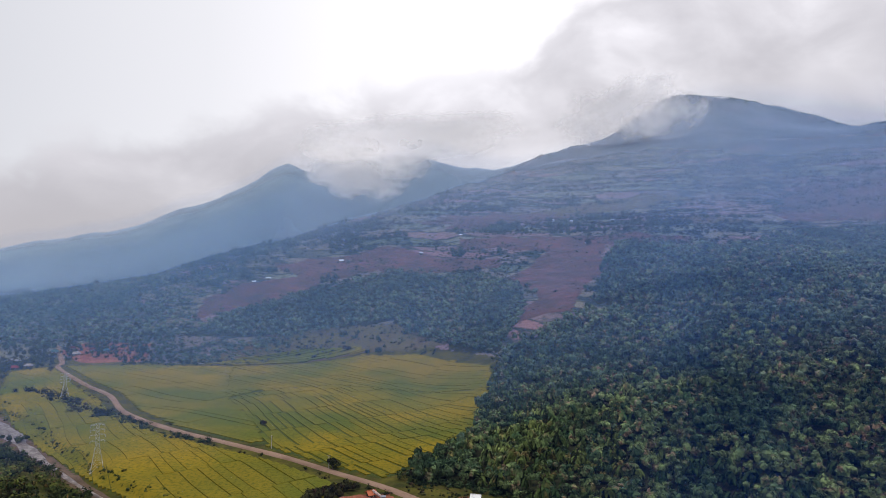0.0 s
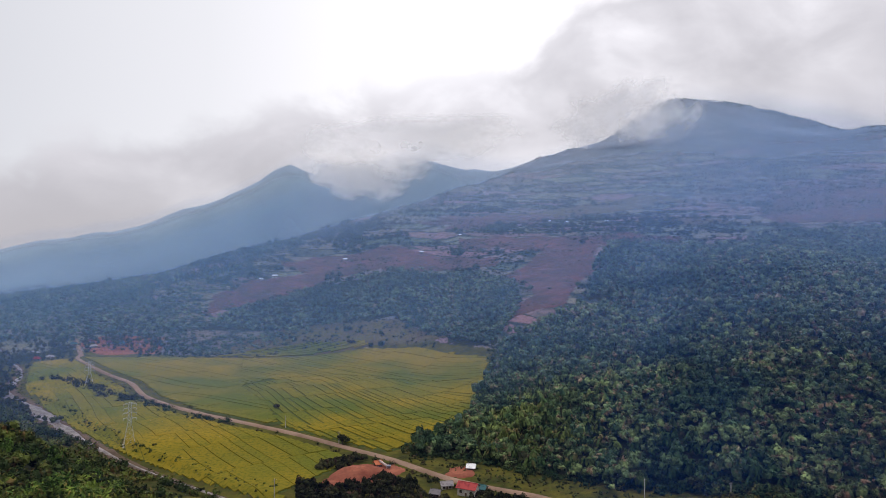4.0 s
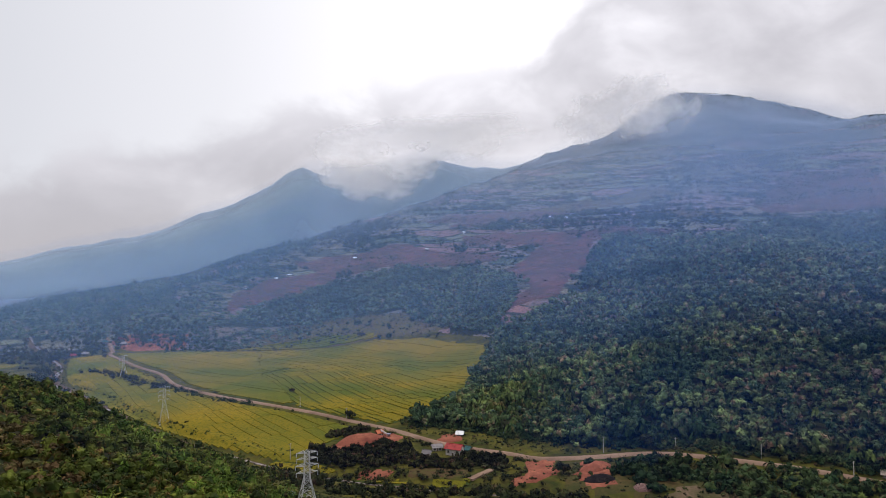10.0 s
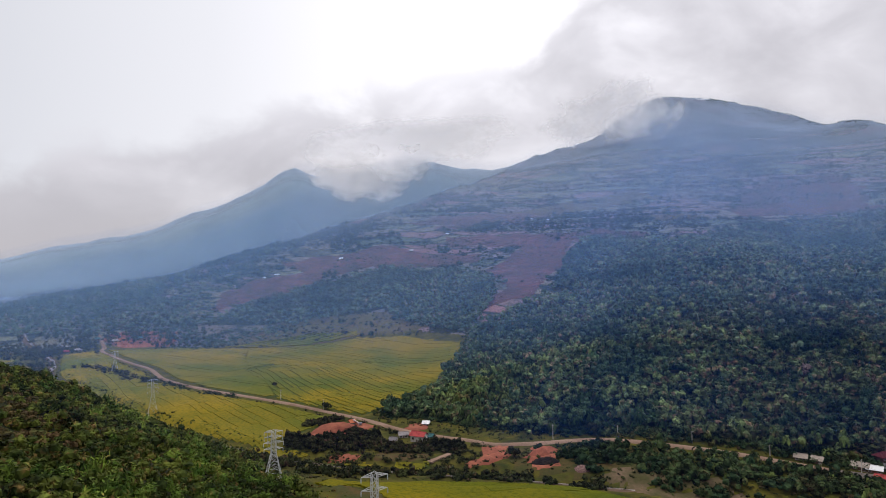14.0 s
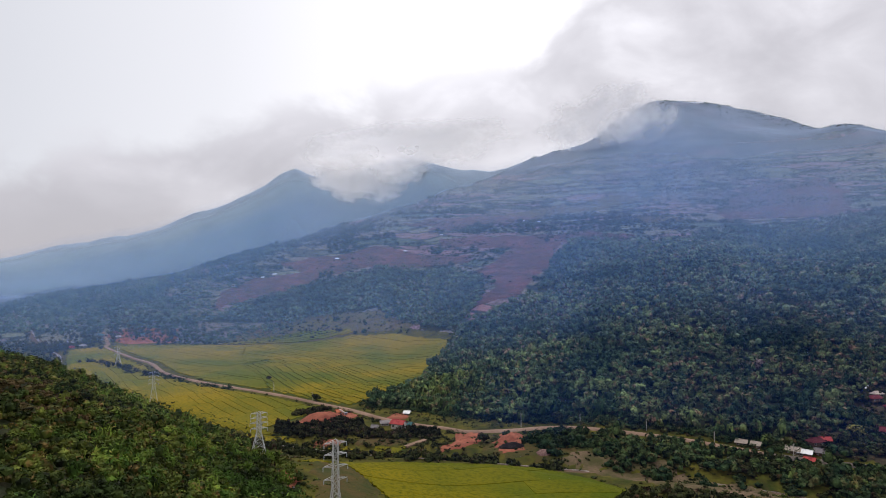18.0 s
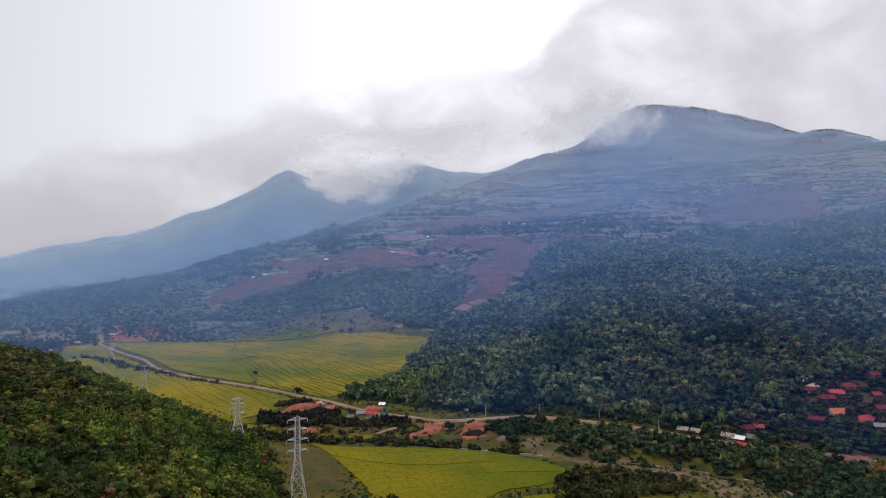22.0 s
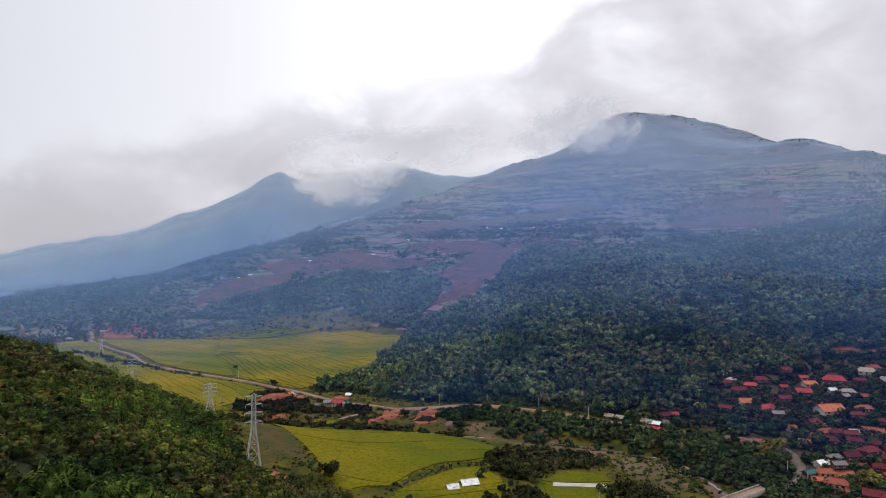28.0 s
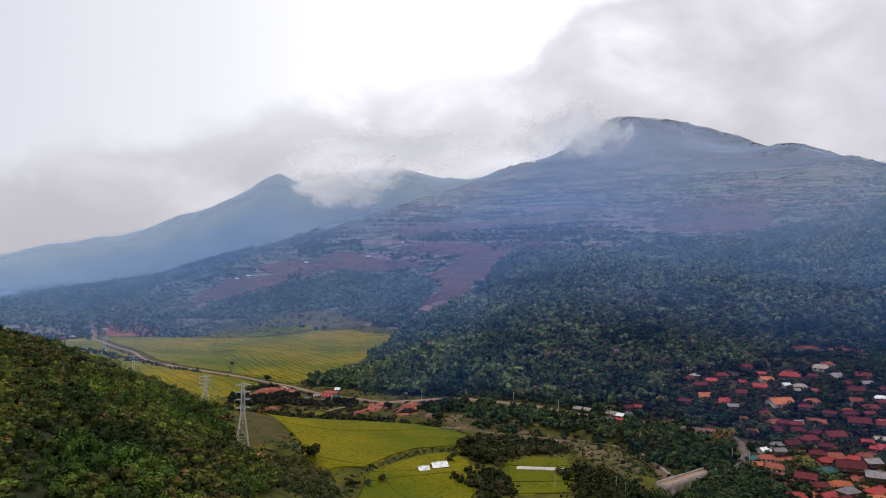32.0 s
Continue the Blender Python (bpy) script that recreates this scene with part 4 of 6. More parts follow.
rice_field(NEAR_FIELD, 16, 26, 75, "smooth yellow-green rice field on a rounded terrace", seed=8, gap=0.1, bend=26.0, fine=1.2, between=RICE_NEAR, crop=RICE_NEAR)
rice_field(SHED_FIELD, 32, 17, 60, "small yellow-green paddies beside the field sheds", seed=9, gap=0.14, bend=18.0, fine=1.2, between=RICE_NEAR, crop=RICE_NEAR)
rice_field(TERRACE_FIELD, 5, 13, 44, "green paddy on a small terrace with a drying floor", seed=10, gap=0.3, bend=5.0, between=RICE_NEAR, crop=RICE_NEAR)
rice_field([(-252, 688), (-215, 722), (-150, 734), (-90, 722), (-80, 708), (-130, 704), (-215, 681)], 12, 6, 46, "narrow stepped paddies at the foot of the slope", seed=12, gap=0.9, bend=3.0, tall=1.7, between=STUBBLE)
rice_field([(-88, 264), (-70, 247), (-44, 246), (-48, 251), (-64, 260), (-80, 273)], -28, 8, 26, "small green paddies below the hamlet trees", seed=13, bend=3.0, fine=1.5)
rice_field([(-62, 243), (-30, 232), (-8, 228), (18, 221), (22, 229), (-4, 230), (-15, 236), (-42, 236)], -12, 6, 18, "small green paddies among hamlet bushes", seed=23, bend=3.0, fine=1.5)
rice_field([(-470, 600), (-440, 600), (-450, 520), (-520, 540)], 40, 14, 40, "golden paddy across the river", seed=14)


# ---- trees ----
# homes of the village by roof: place and length
VILLAGE = {
    "white": [(301, 254, 5), (354, 209, 7), (394, 215, 8), (392, 163, 9), (293, 115, 10)],
    "cream": [(302, 245, 8), (361, 203, 11), (330, 147, 7), (393, 233, 16), (356, 109, 8)],
    "maroon": [(295, 236, 9), (319, 236, 13), (298, 222, 13), (277, 196, 10), (343, 165, 10), (315, 163, 10), (405, 202, 13), (385, 179, 14), (358, 132, 16), (336, 120, 15),
               (321, 120, 13), (310, 138, 12), (315, 100, 11), (321, 81, 18), (293, 72, 13), (294, 60, 10), (237, 193, 10)],
    "red": [(310, 232, 12), (302, 193, 15), (329, 224, 7), (336, 212, 14), (366, 226, 19), (349, 99, 14), (277, 51, 12), (291, 50, 13), (317, 54, 13), (244, 197, 7)],
    "orange": [(335, 180, 22), (295, 205, 15), (280, 97, 6), (306, 63, 14), (311, 46, 11)],
    "grey": [(303, 180, 8), (353, 193, 6), (389, 208, 15), (398, 187, 9), (326, 66, 15), (302, 52, 12), (333, 82, 11)],
    "rust": [(339, 144, 14), (401, 239, 12), (289, 105, 11), (287, 92, 13), (323, 97, 13)],
    "teal": [(281, 106, 8), (310, 82, 11)],
}


# smaller homes crowding the gaps between them
lots = random.Random(5)
for k in range(400):
    low = k % 3 > 0
    hx, hy = (lots.uniform(284, 400), lots.uniform(34, 155)) if low else (lots.uniform(285, 415), lots.uniform(160, 250))
    near = min(math.hypot(hx - a, hy - c) - 0.3 * d for homes in VILLAGE.values() for a, c, d in homes)
    if near > (3.6 if low else 8.0) and hx > 284 + 0.12 * abs(hy - 90) and math.hypot(hx - 283, hy - 128) > 14 and sum(map(len, VILLAGE.values())) < 122:
        VILLAGE[lots.choice(["maroon", "maroon", "maroon", "rust", "red", "rust", "orange", "grey"])].append((round(hx), round(hy), round(lots.uniform(7.5, 12), 1)))


def leaf_crown(seed, tufts, core=True, flat=0.85, size=(0.13, 0.25), long=1.0):
    """A broadleaf crown of radius 1: sprays of leaves over uneven lobes round a dark heart."""
    r = np.random.default_rng(seed)
    lobes = np.c_[r.normal(0, 0.42, (6, 2)), r.uniform(0.55, 1.25, 6) * flat]
    lobe = r.uniform(0.38, 0.62, 6)
    vs, fs = [], []
    for i in range(tufts):
        k = r.integers(6)
        d = r.normal(0, 1, 3)
        d[2] = abs(d[2]) * 0.9 - 0.25
        d /= np.linalg.norm(d)
        p = lobes[k] + d * lobe[k] * r.uniform(0.75, 1.1)
        n = d * 0.6 + (0, 0, 0.5) + r.normal(0, 0.35, 3)
        n /= np.linalg.norm(n)
        a = np.cross(n, r.normal(0, 1, 3))
        a /= np.linalg.norm(a)
        b = np.cross(n, a)
        w = r.uniform(*size)
        o = len(vs)
        vs += [p - a * w * long, p + b * w * 0.7 - n * 0.03, p + a * w * long - n * w * 0.45 * long, p - b * w * 0.7 - n * 0.05]
        fs += [(o, o + 1, o + 2), (o, o + 2, o + 3)]
    if core:
        bm = bmesh.new()
        bmesh.ops.create_icosphere(bm, subdivisions=1, radius=1)
        o = len(vs)
        for v in bm.verts:
            vs.append(np.array(v.co) * (0.5, 0.5, 0.4) * r.uniform(0.8, 1.15) + (0, 0, 0.62))
        fs += [tuple(o + v.index for v in f.verts) for f in bm.faces]
        bm.free()
    return np.array(vs), np.array(fs)


def lobed_crown(seed, lobes, tufts, spread=0.45, leaf=(0.16, 0.32), dome=(0.42, 0.66)):
    """A forest crown of radius 1: a few rough domes of foliage that stand apart, with sprays of leaves round them."""
    r = np.random.default_rng(seed)
    vs, fs = [], []
    for k in range(lobes):
        c = np.r_[r.normal(0, spread, 2) if lobes > 1 else (0, 0), r.uniform(0.35, 0.8)]
        w = r.uniform(*dome) * (1.3 if lobes == 1 else 1.0)
        bm = bmesh.new()
        bmesh.ops.create_icosphere(bm, subdivisions=1, radius=1, matrix=Matrix.Rotation(r.uniform(0, 6), 4, "Z"))
        o = len(vs)
        vs += [c + np.array(v.co) * w * (1, 1, 0.85) * r.uniform(0.72, 1.22) for v in bm.verts]
        fs += [tuple(o + v.index for v in f.verts) for f in bm.faces if f.normal.z > -0.4]
        for i in range(tufts):
            d = r.normal(0, 1, 3)
            d[2] = abs(d[2])
            d /= np.linalg.norm(d)
            p = c + d * w * r.uniform(0.85, 1.15)
            a = np.cross(d, r.normal(0, 1, 3))
            a /= np.linalg.norm(a)
            q = np.cross(d, a)
            s = r.uniform(*leaf)
            o = len(vs)
            vs += [p - a * s, p + q * s * 0.7 + d * 0.05, p + a * s - d * s * 0.5]
            fs += [(o, o + 1, o + 2)]
        bm.free()
    return np.array(vs), np.array(fs)


def bamboo_crown(seed, fronds, slim=1.0):
    """A bamboo clump of radius 1: culms that rise and arch over, feathered with leaf sprays."""
    r = np.random.default_rng(seed)
    vs, fs = [], []
    for i in range(fronds):
        turn, reach, top = r.uniform(0, 2 * math.pi), r.uniform(0.5, 1.15), r.uniform(0.75, 1.3)
        out, side = np.array((math.cos(turn), math.sin(turn), 0)), np.array((-math.sin(turn), math.cos(turn), 0))
        o = len(vs)
        for t, w in ((0.2, 0.16 * slim), (0.5, 0.27 * slim), (0.8, 0.24 * slim), (1.0, 0.06)):
            z = top * (1 - (t - 0.4) ** 2 * 1.5)
            c = out * reach * t ** 1.1 + (0, 0, z) + side * r.normal(0, 0.06)
            vs += [c - side * w + (0, 0, -0.1 + r.normal(0, 0.05)), c + side * w + (0, 0, r.normal(-0.05, 0.07))]
        for k in range(3):
            a = o + 2 * k
            fs += [(a, a + 1, a + 3), (a, a + 3, a + 2)]
    bm = bmesh.new()
    bmesh.ops.create_icosphere(bm, subdivisions=1, radius=1)
    o = len(vs)
    for v in bm.verts:
        vs.append(np.array(v.co) * (0.42, 0.42, 0.36) * r.uniform(0.8, 1.15) + (0, 0, 0.5))
    fs += [tuple(o + v.index for v in f.verts) for f in bm.faces]
    bm.free()
    return np.array(vs), np.array(fs)


BROAD = [lobed_crown(40 + i, 6, 12, 0.5, (0.12, 0.25), (0.30, 0.48)) for i in range(7)]
LEAFY = [leaf_crown(50 + i, 54, size=(0.12, 0.24)) for i in range(6)]
FEATHER = [leaf_crown(90 + i, 125, size=(0.055, 0.11), long=2.6) for i in range(5)]
CLUMP = [bamboo_crown(80 + i, 19, 0.62) for i in range(6)]
SMALL = [leaf_crown(100 + i, 12) for i in range(6)]
THICKET = [lobed_crown(170 + i, 6, 17, 0.5, (0.08, 0.17), (0.24, 0.38)) for i in range(7)]
MOTE = [lobed_crown(140 + i, 2, 5, 0.35) for i in range(7)]
BUSH = [lobed_crown(150 + i, 1, 4) for i in range(7)]


def stand(name, x, y, size, kinds, mat, label, category, seed, tall=1.15, sink=0.12, rise=0.0):
    """Many crowns that nobody could count, joined into one object."""
    r = np.random.default_rng(seed)
    z = relief(x, y) + rise * r.uniform(0, 1, len(x)) ** 1.5
    which = r.integers(len(kinds), size=len(x))
    turn = r.uniform(0, 2 * math.pi, len(x))
    high = size * tall * r.uniform(0.75, 1.3, len(x))
    allv, allf, base = [], [], 0
    for k, (v, f) in enumerate(kinds):
        m = np.nonzero(which == k)[0]
        if not len(m):
            continue
        ct, st = np.cos(turn[m])[:, None], np.sin(turn[m])[:, None]
        px = (v[None, :, 0] * ct - v[None, :, 1] * st) * size[m][:, None] + x[m][:, None]
        py = (v[None, :, 0] * st + v[None, :, 1] * ct) * size[m][:, None] + y[m][:, None]
        pz = v[None, :, 2] * high[m][:, None] + (z[m] - sink * high[m])[:, None]
        allv.append(np.stack([px, py, pz], -1).reshape(-1, 3))
        allf.append((f[None] + (base + np.arange(len(m)) * len(v))[:, None, None]).reshape(-1, 3))
        base += len(m) * len(v)
    ob = new(name, mesh_of(name, np.concatenate(allv), np.concatenate(allf)))
    ob.data.materials.append(mat)
    return tagged(ob, label, category, kind="stuff")


def spots(poly, gap, seed, jitter=0.45):
    """Loose rows of places in a polygon, about gap metres apart."""
    r = np.random.default_rng(seed)
    p = np.array(poly, float)
    gx, gy = np.meshgrid(np.arange(p[:, 0].min(), p[:, 0].max(), gap), np.arange(p[:, 1].min(), p[:, 1].max(), gap * 0.87))
    gx = gx + (np.arange(gx.shape[0]) % 2)[:, None] * gap / 2
    x, y = (gx + r.uniform(-jitter, jitter, gx.shape) * gap).ravel(), (gy + r.uniform(-jitter, jitter, gy.shape) * gap).ravel()
    ok = inside(x + 5 * fbm(x, y, 30.0, 2, 31), y + 5 * fbm(x, y, 30.0, 2, 32), poly)
    return x[ok], y[ok]


def off_road(x, y, clear=5.0):
    return line_distance(x, y, ROAD) > clear


# the wooded spur: tall bamboo low down, mixed broadleaf trees higher up
x, y = spots(SPUR_FOREST, 5.6, 1)
mixed = np.random.default_rng(77).normal(0, 60, len(x))
ok = (y + 0.25 * x + 40 * fbm(x, y, 60.0, 3, 45) + mixed < 530) & (x < 560) & off_road(x, y, 7)
x, y = x[ok], y[ok]
r = np.random.default_rng(2)
bam = fbm(x, y, 70.0, 3, 41) + (140 - x) / 330 + (300 - y) / 500 + r.normal(0, 0.3, len(x)) > 0.3
pale = bam & (y + 25 * fbm(x, y, 50.0, 2, 46) > 345)
stand("bamboo_forest", x[pale], y[pale], r.uniform(2.0, 4.6, pale.sum()), CLUMP, PALE_BAMBOO, "light yellow-green bamboo above the rice field", "forest", 48, 1.35, rise=2.5)
low = bam & ~pale
stand("bamboo_forest", x[low], y[low], r.uniform(2.0, 4.6, low.sum()), CLUMP, BAMBOO, "dense arching green bamboo covering the wooded spur", "forest", 3, 1.35, rise=2.5)
# crowns on this side take the darker copy: shade put into leaf colour
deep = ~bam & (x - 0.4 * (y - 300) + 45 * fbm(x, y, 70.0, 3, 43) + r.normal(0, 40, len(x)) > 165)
stand("shade_side_forest", x[deep], y[deep], r.uniform(2.2, 5.2, deep.sum()), BROAD, SHADE_SIDE, "dense broadleaf trees coloured darker for the spur's shaded side", "forest", 44, 1.3, rise=4.5)
bam |= deep
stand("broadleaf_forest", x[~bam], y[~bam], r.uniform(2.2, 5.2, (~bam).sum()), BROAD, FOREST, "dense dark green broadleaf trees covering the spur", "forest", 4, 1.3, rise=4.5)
x, y = spots(SPUR_FOREST, 6.5, 5)
mixed = np.random.default_rng(78).normal(0, 60, len(x))
ok = ((y + 0.25 * x + 40 * fbm(x, y, 60.0, 3, 45) + mixed >= 520) | (x >= 560)) & (x < 1150) & (y < 960)
x, y = x[ok], y[ok]
far = (y > 680) | (x > 760)
stand("upland_forest", x[~far], y[~far], r.uniform(2.4, 5.6, (~far).sum()), MOTE, UPLAND, "dark blue-green forest on the upper slope", "forest", 6, 1.25, rise=4.5)
stand("upland_forest", x[far], y[far], r.uniform(2.3, 5.2, far.sum()), BUSH, UPLAND, "dark blue-green forest high on the mountain", "forest", 56, 1.25, rise=4.0)
x, y = spots(MID_FOREST, 4.6, 7)
stand("slope_wood", x, y, r.uniform(1.8, 4.4, len(x)), MOTE, UPLAND, "dark green wood in the hollow of the mountain", "forest", 8, 1.25, rise=3.5)

LEFT_WOOD = [(-290, 775), (-330, 745), (-440, 735), (-560, 690), (-900, 820), (-1000, 1150), (-620, 1150), (-470, 1020), (-400, 930), (-330, 850)]
x, y = spots(LEFT_WOOD, 5.6, 9)
ok = fbm(x, y, 90.0, 3, 47) + 0.9 * np.clip((y - 900 - 0.3 * (x + 400)) / -250, -1, 0) > -0.2
x, y = x[ok], y[ok]
r = np.random.default_rng(10)
stand("valley_wood", x, y, r.uniform(2.0, 4.8, len(x)), BUSH, UPLAND, "dark blue-green woods at the head of the valley", "forest", 11, 1.1)

# scrub and hedge trees in strips along the mountain's contours, and single bushes all over it
r = np.random.default_rng(12)
x, y = r.uniform(-1000, 1150, 150000), r.uniform(700, 2060, 150000)
z = relief(x, y)
ok = z > 14
for poly in (SPUR_FOREST, MID_FOREST, LEFT_WOOD, *(p for p, m, w in PLOUGHED if m is RED_EARTH)):
    ok &= ~inside(x, y, poly)
x, y, z = x[ok], y[ok], z[ok]
belt = fbm(x * 0.5, z * 6.0, 120.0, 4, 51) + 0.55 * fbm(x, y, 55.0, 3, 52) + 0.35 * np.clip((z - 300) / 60, 0, 1)
ok = belt + r.normal(0, 0.14, len(x)) > 0.42
stand("mountain_scrub", x[ok], y[ok], 1.1 + 2.6 * r.uniform(0, 1, ok.sum()) ** 2, BUSH, SCRUB, "bands of scrub and hedge trees along the mountain terraces", "scrub", 13, 1.0)
# taller trees in hedges on the terrace banks, broken by gaps, and in small thickets
rank = (z / 13.0 + 0.9 * fbm(x, y, 260.0, 3, 54)) % 1.0
ok = ((rank < 0.16) & (fbm(x, z * 5, 90.0, 3, 55) + r.normal(0, 0.1, len(x)) > 0.03)) | (fbm(x * 0.6, y, 48.0, 3, 56) + r.normal(0, 0.06, len(x)) > 0.42) | (r.uniform(0, 1, len(x)) < 0.012)
stand("hedge_trees", x[ok], y[ok], (2.0 + 3.4 * r.uniform(0, 1, ok.sum()) ** 1.6) * np.interp(z[ok], [260, 340], [1.0, 0.6]), BUSH, SCRUB, "dark hedge trees and thickets on the mountain terraces", "trees", 57, 1.25, rise=1.0)

# trees and bushes that fringe the mountain's crest
r = np.random.default_rng(113)
turn, away = np.radians(np.arange(-46, 46, 0.25)), np.arange(700.0, 2360.0, 10.0)
gx, gy = 60 + np.sin(turn)[:, None] * away, -100 + np.cos(turn)[:, None] * away
top = away[((relief(gx, gy) - 115) / away).argmax(1)]
k = r.integers(len(turn), size=7000)
a, d = turn[k] + r.normal(0, 0.004, 7000), top[k] + 14 - 130 * r.uniform(0, 1, 7000) ** 1.7
x, y = 60 + d * np.sin(a), -100 + d * np.cos(a)
ok = fbm(x, y, 60.0, 3, 114) + r.normal(0, 0.12, len(x)) > -0.12
stand("ridge_trees", x[ok], y[ok], r.uniform(1.4, 3.2, ok.sum()), BUSH, UPLAND, "bushes and trees fringing the mountain's crest", "trees", 115, 1.15)

r = np.random.default_rng(14)
x, y = r.uniform(-420, 420, 16000), r.uniform(700, 1120, 16000)
ok = (fbm(x, y, 45.0, 3, 53) + r.normal(0, 0.15, len(x)) > 0.12) & (relief(x, y) > 10)
for poly in (SPUR_FOREST, MID_FOREST, PLOUGHED[0][0], PLOUGHED[1][0], PLOUGHED[2][0]):
    ok &= ~inside(x, y, poly)
x, y = x[ok], y[ok]
stand("slope_bushes", x, y, 0.8 + 2.4 * r.uniform(0, 1, len(x)) ** 2, BUSH, SCRUB, "scattered bushes and small trees on the lower slope", "scrub", 15, 1.0)

r = np.random.default_rng(66)
x, y = r.uniform(-320, 800, 9000), r.uniform(590, 1200, 9000)
ok = np.zeros(len(x), bool)
for p, m, w in PLOUGHED:
    if m is RED_EARTH:
        ok |= inside(x, y, p)
x, y = x[ok], y[ok]
stand("field_weeds", x, y, 0.4 + 2.2 * r.uniform(0, 1, len(x)) ** 3, BUSH, SCRUB, "sparse bushes and weeds on the ploughed fields", "weeds", 67, 0.9)

# the near hill: thick bushes and bamboo
x, y = spots(LEFT_HILL, 4.1, 15)
ok = (y > -112) & (x > -195)
x, y = x[ok], y[ok]
ok = x > 95 - 0.675 * (y + 266)
back_x, back_y = x[~ok], y[~ok]
x, y = x[ok], y[ok]
stand("hill_bushes", back_x, back_y, np.random.default_rng(94).uniform(2.0, 5.0, len(back_x)), MOTE, HILLLEAF, "thick green bushes on the far side of the near hill", "bushes", 94, 1.0)
r = np.random.default_rng(16)
kind = fbm(x, y, 28.0, 3, 61) + r.normal(0, 0.18, len(x))
a = kind > 0.36
b = (kind < -0.36)
c = ~a & ~b
stand("hill_bamboo", x[a], y[a], r.uniform(1.6, 4.4, a.sum()), FEATHER, HILLBAMBOO, "thick light green bamboo on the near hill", "bamboo", 17, 1.1)
stand("hill_bushes", x[c], y[c], r.uniform(1.7, 4.8, c.sum()), THICKET, HILLLEAF, "thick dark green bushes on the near hill", "bushes", 18, 1.0)
stand("dry_bushes", x[b], y[b], r.uniform(1.5, 3.8, b.sum()), THICKET, leaf_material("rusty_bush_leaves", (0.045, 0.038, 0.014), (0.07, 0.042, 0.02), (0.035, 0.045, 0.012)), "browning bushes on the near hill", "bushes", 19, 0.9)


x, y = spots([(-330, -112), (45, -112), (62, -150), (40, -260), (-100, -260), (-330, -150)], 7.0, 95)
stand("hill_bushes", x, y, np.random.default_rng(96).uniform(2.0, 5.0, len(x)), MOTE, HILLLEAF, "thick green bushes on the back of the near hill", "bushes", 97, 1.0)
x, y = spots([(-330, -112), (-195, -112), (-195, 190), (-240, 245), (-330, 200)], 7.0, 98)
stand("hill_bushes", x, y, np.random.default_rng(99).uniform(2.0, 5.0, len(x)), MOTE, HILLLEAF, "thick green bushes along the near hill's ridge", "bushes", 99, 1.0)


def strip(name, line, wide, count, lo, hi, kinds, mat, label, seed, category="trees", tall=1.1):
    """Trees along a line on the plan."""
    r = np.random.default_rng(seed)
    c = smooth_line(line, 2.0)
    k = r.integers(len(c), size=count)
    x, y = c[k, 0] + r.normal(0, wide / 2, count), c[k, 1] + r.normal(0, wide / 2, count)
    ok = off_road(x, y, 4.6)
    for homes in VILLAGE.values():
        for hx, hy, w in homes:
            ok &= np.hypot(x - hx, y - hy + 2) > 0.34 * w + 1.0
    return stand(name, x[ok], y[ok], r.uniform(lo, hi, ok.sum()), kinds, mat, label, category, seed, tall)


HAMLET_LEAF = leaf_material("dark_olive_tree_leaves", (0.012, 0.014, 0.006), (0.028, 0.028, 0.010), (0.058, 0.030, 0.022), 0.11)
for poly, gap, seed, words in (([(-64, 262), (-46, 253), (-19, 251), (-9, 257), (-9, 268), (-14, 284), (-24, 294), (-36, 281), (-53, 277), (-68, 284)], 4.3, 21, "dark rounded trees in the roadside hamlet's grove"),
                               ([(-8, 250), (21, 248), (36, 244), (40, 256), (27, 266), (21, 262), (4, 262), (-6, 262)], 4.0, 121, "dark rounded trees before the red-roofed house"),
                               ([(-66, 303), (-55, 303), (-41, 314), (-41, 322), (-55, 320)], 4.0, 22, "dark rounded trees beside the dug earth mound")):
    x, y = spots(poly, gap, seed)
    ok = off_road(x, y, 5.0)
    for hx, hy in ((13, 270), (3, 279), (-2, 269)):
        ok &= np.hypot(x - hx, y - hy) > 5.0
    x, y = x[ok], y[ok]
    stand("hamlet_trees", x, y, np.random.default_rng(seed).uniform(2.6, 4.2, len(x)), THICKET, HAMLET_LEAF, words, "trees", seed, 1.15)
strip("riverside_trees", [(-75, 230), (-39, 204), (-12, 205), (20, 204), (60, 202), (100, 194)], 9, 108, 2.1, 4.1, BROAD, DARKLEAF, "dark bushes and trees lining the river", 23)
strip("riverside_trees", [(104, 226), (122, 219), (145, 205), (170, 192), (200, 176), (230, 165), (255, 140), (262, 115)], 20, 237, 2.3, 5.5, BROAD, GARDEN, "thick green trees between the river and road", 24)
strip("riverside_bamboo", [(106, 232), (130, 222), (155, 208), (180, 196), (215, 176), (250, 145)], 16, 120, 1.8, 4.0, CLUMP, BAMBOO, "light green bamboo between the river and road", 49)
strip("riverside_trees", [(-435, 600), (-392, 545), (-350, 485), (-300, 432), (-250, 380)], 12, 64, 2.3, 4.6, BROAD, DARKLEAF, "dark trees along the river's edge", 25)
strip("riverside_trees", [(-340, 440), (-300, 398), (-262, 364), (-215, 318), (-175, 285), (-140, 262)], 15, 330, 2.2, 5.0, LEAFY, HILLLEAF, "dark bushes along the far river bank", 50)
strip("hill_foot_trees", [(-250, 268), (-200, 250), (-155, 228), (-112, 200), (-82, 176), (-58, 158)], 12, 260, 1.8, 4.4, LEAFY, HILLLEAF, "green trees along the foot of the near hill", 70)
strip("riverside_trees", [(-230, 325), (-190, 292), (-150, 262), (-118, 240), (-80, 220)], 12, 144, 2.1, 4.6, BROAD, DARKLEAF, "dark bushes crowding the near river bank", 71)
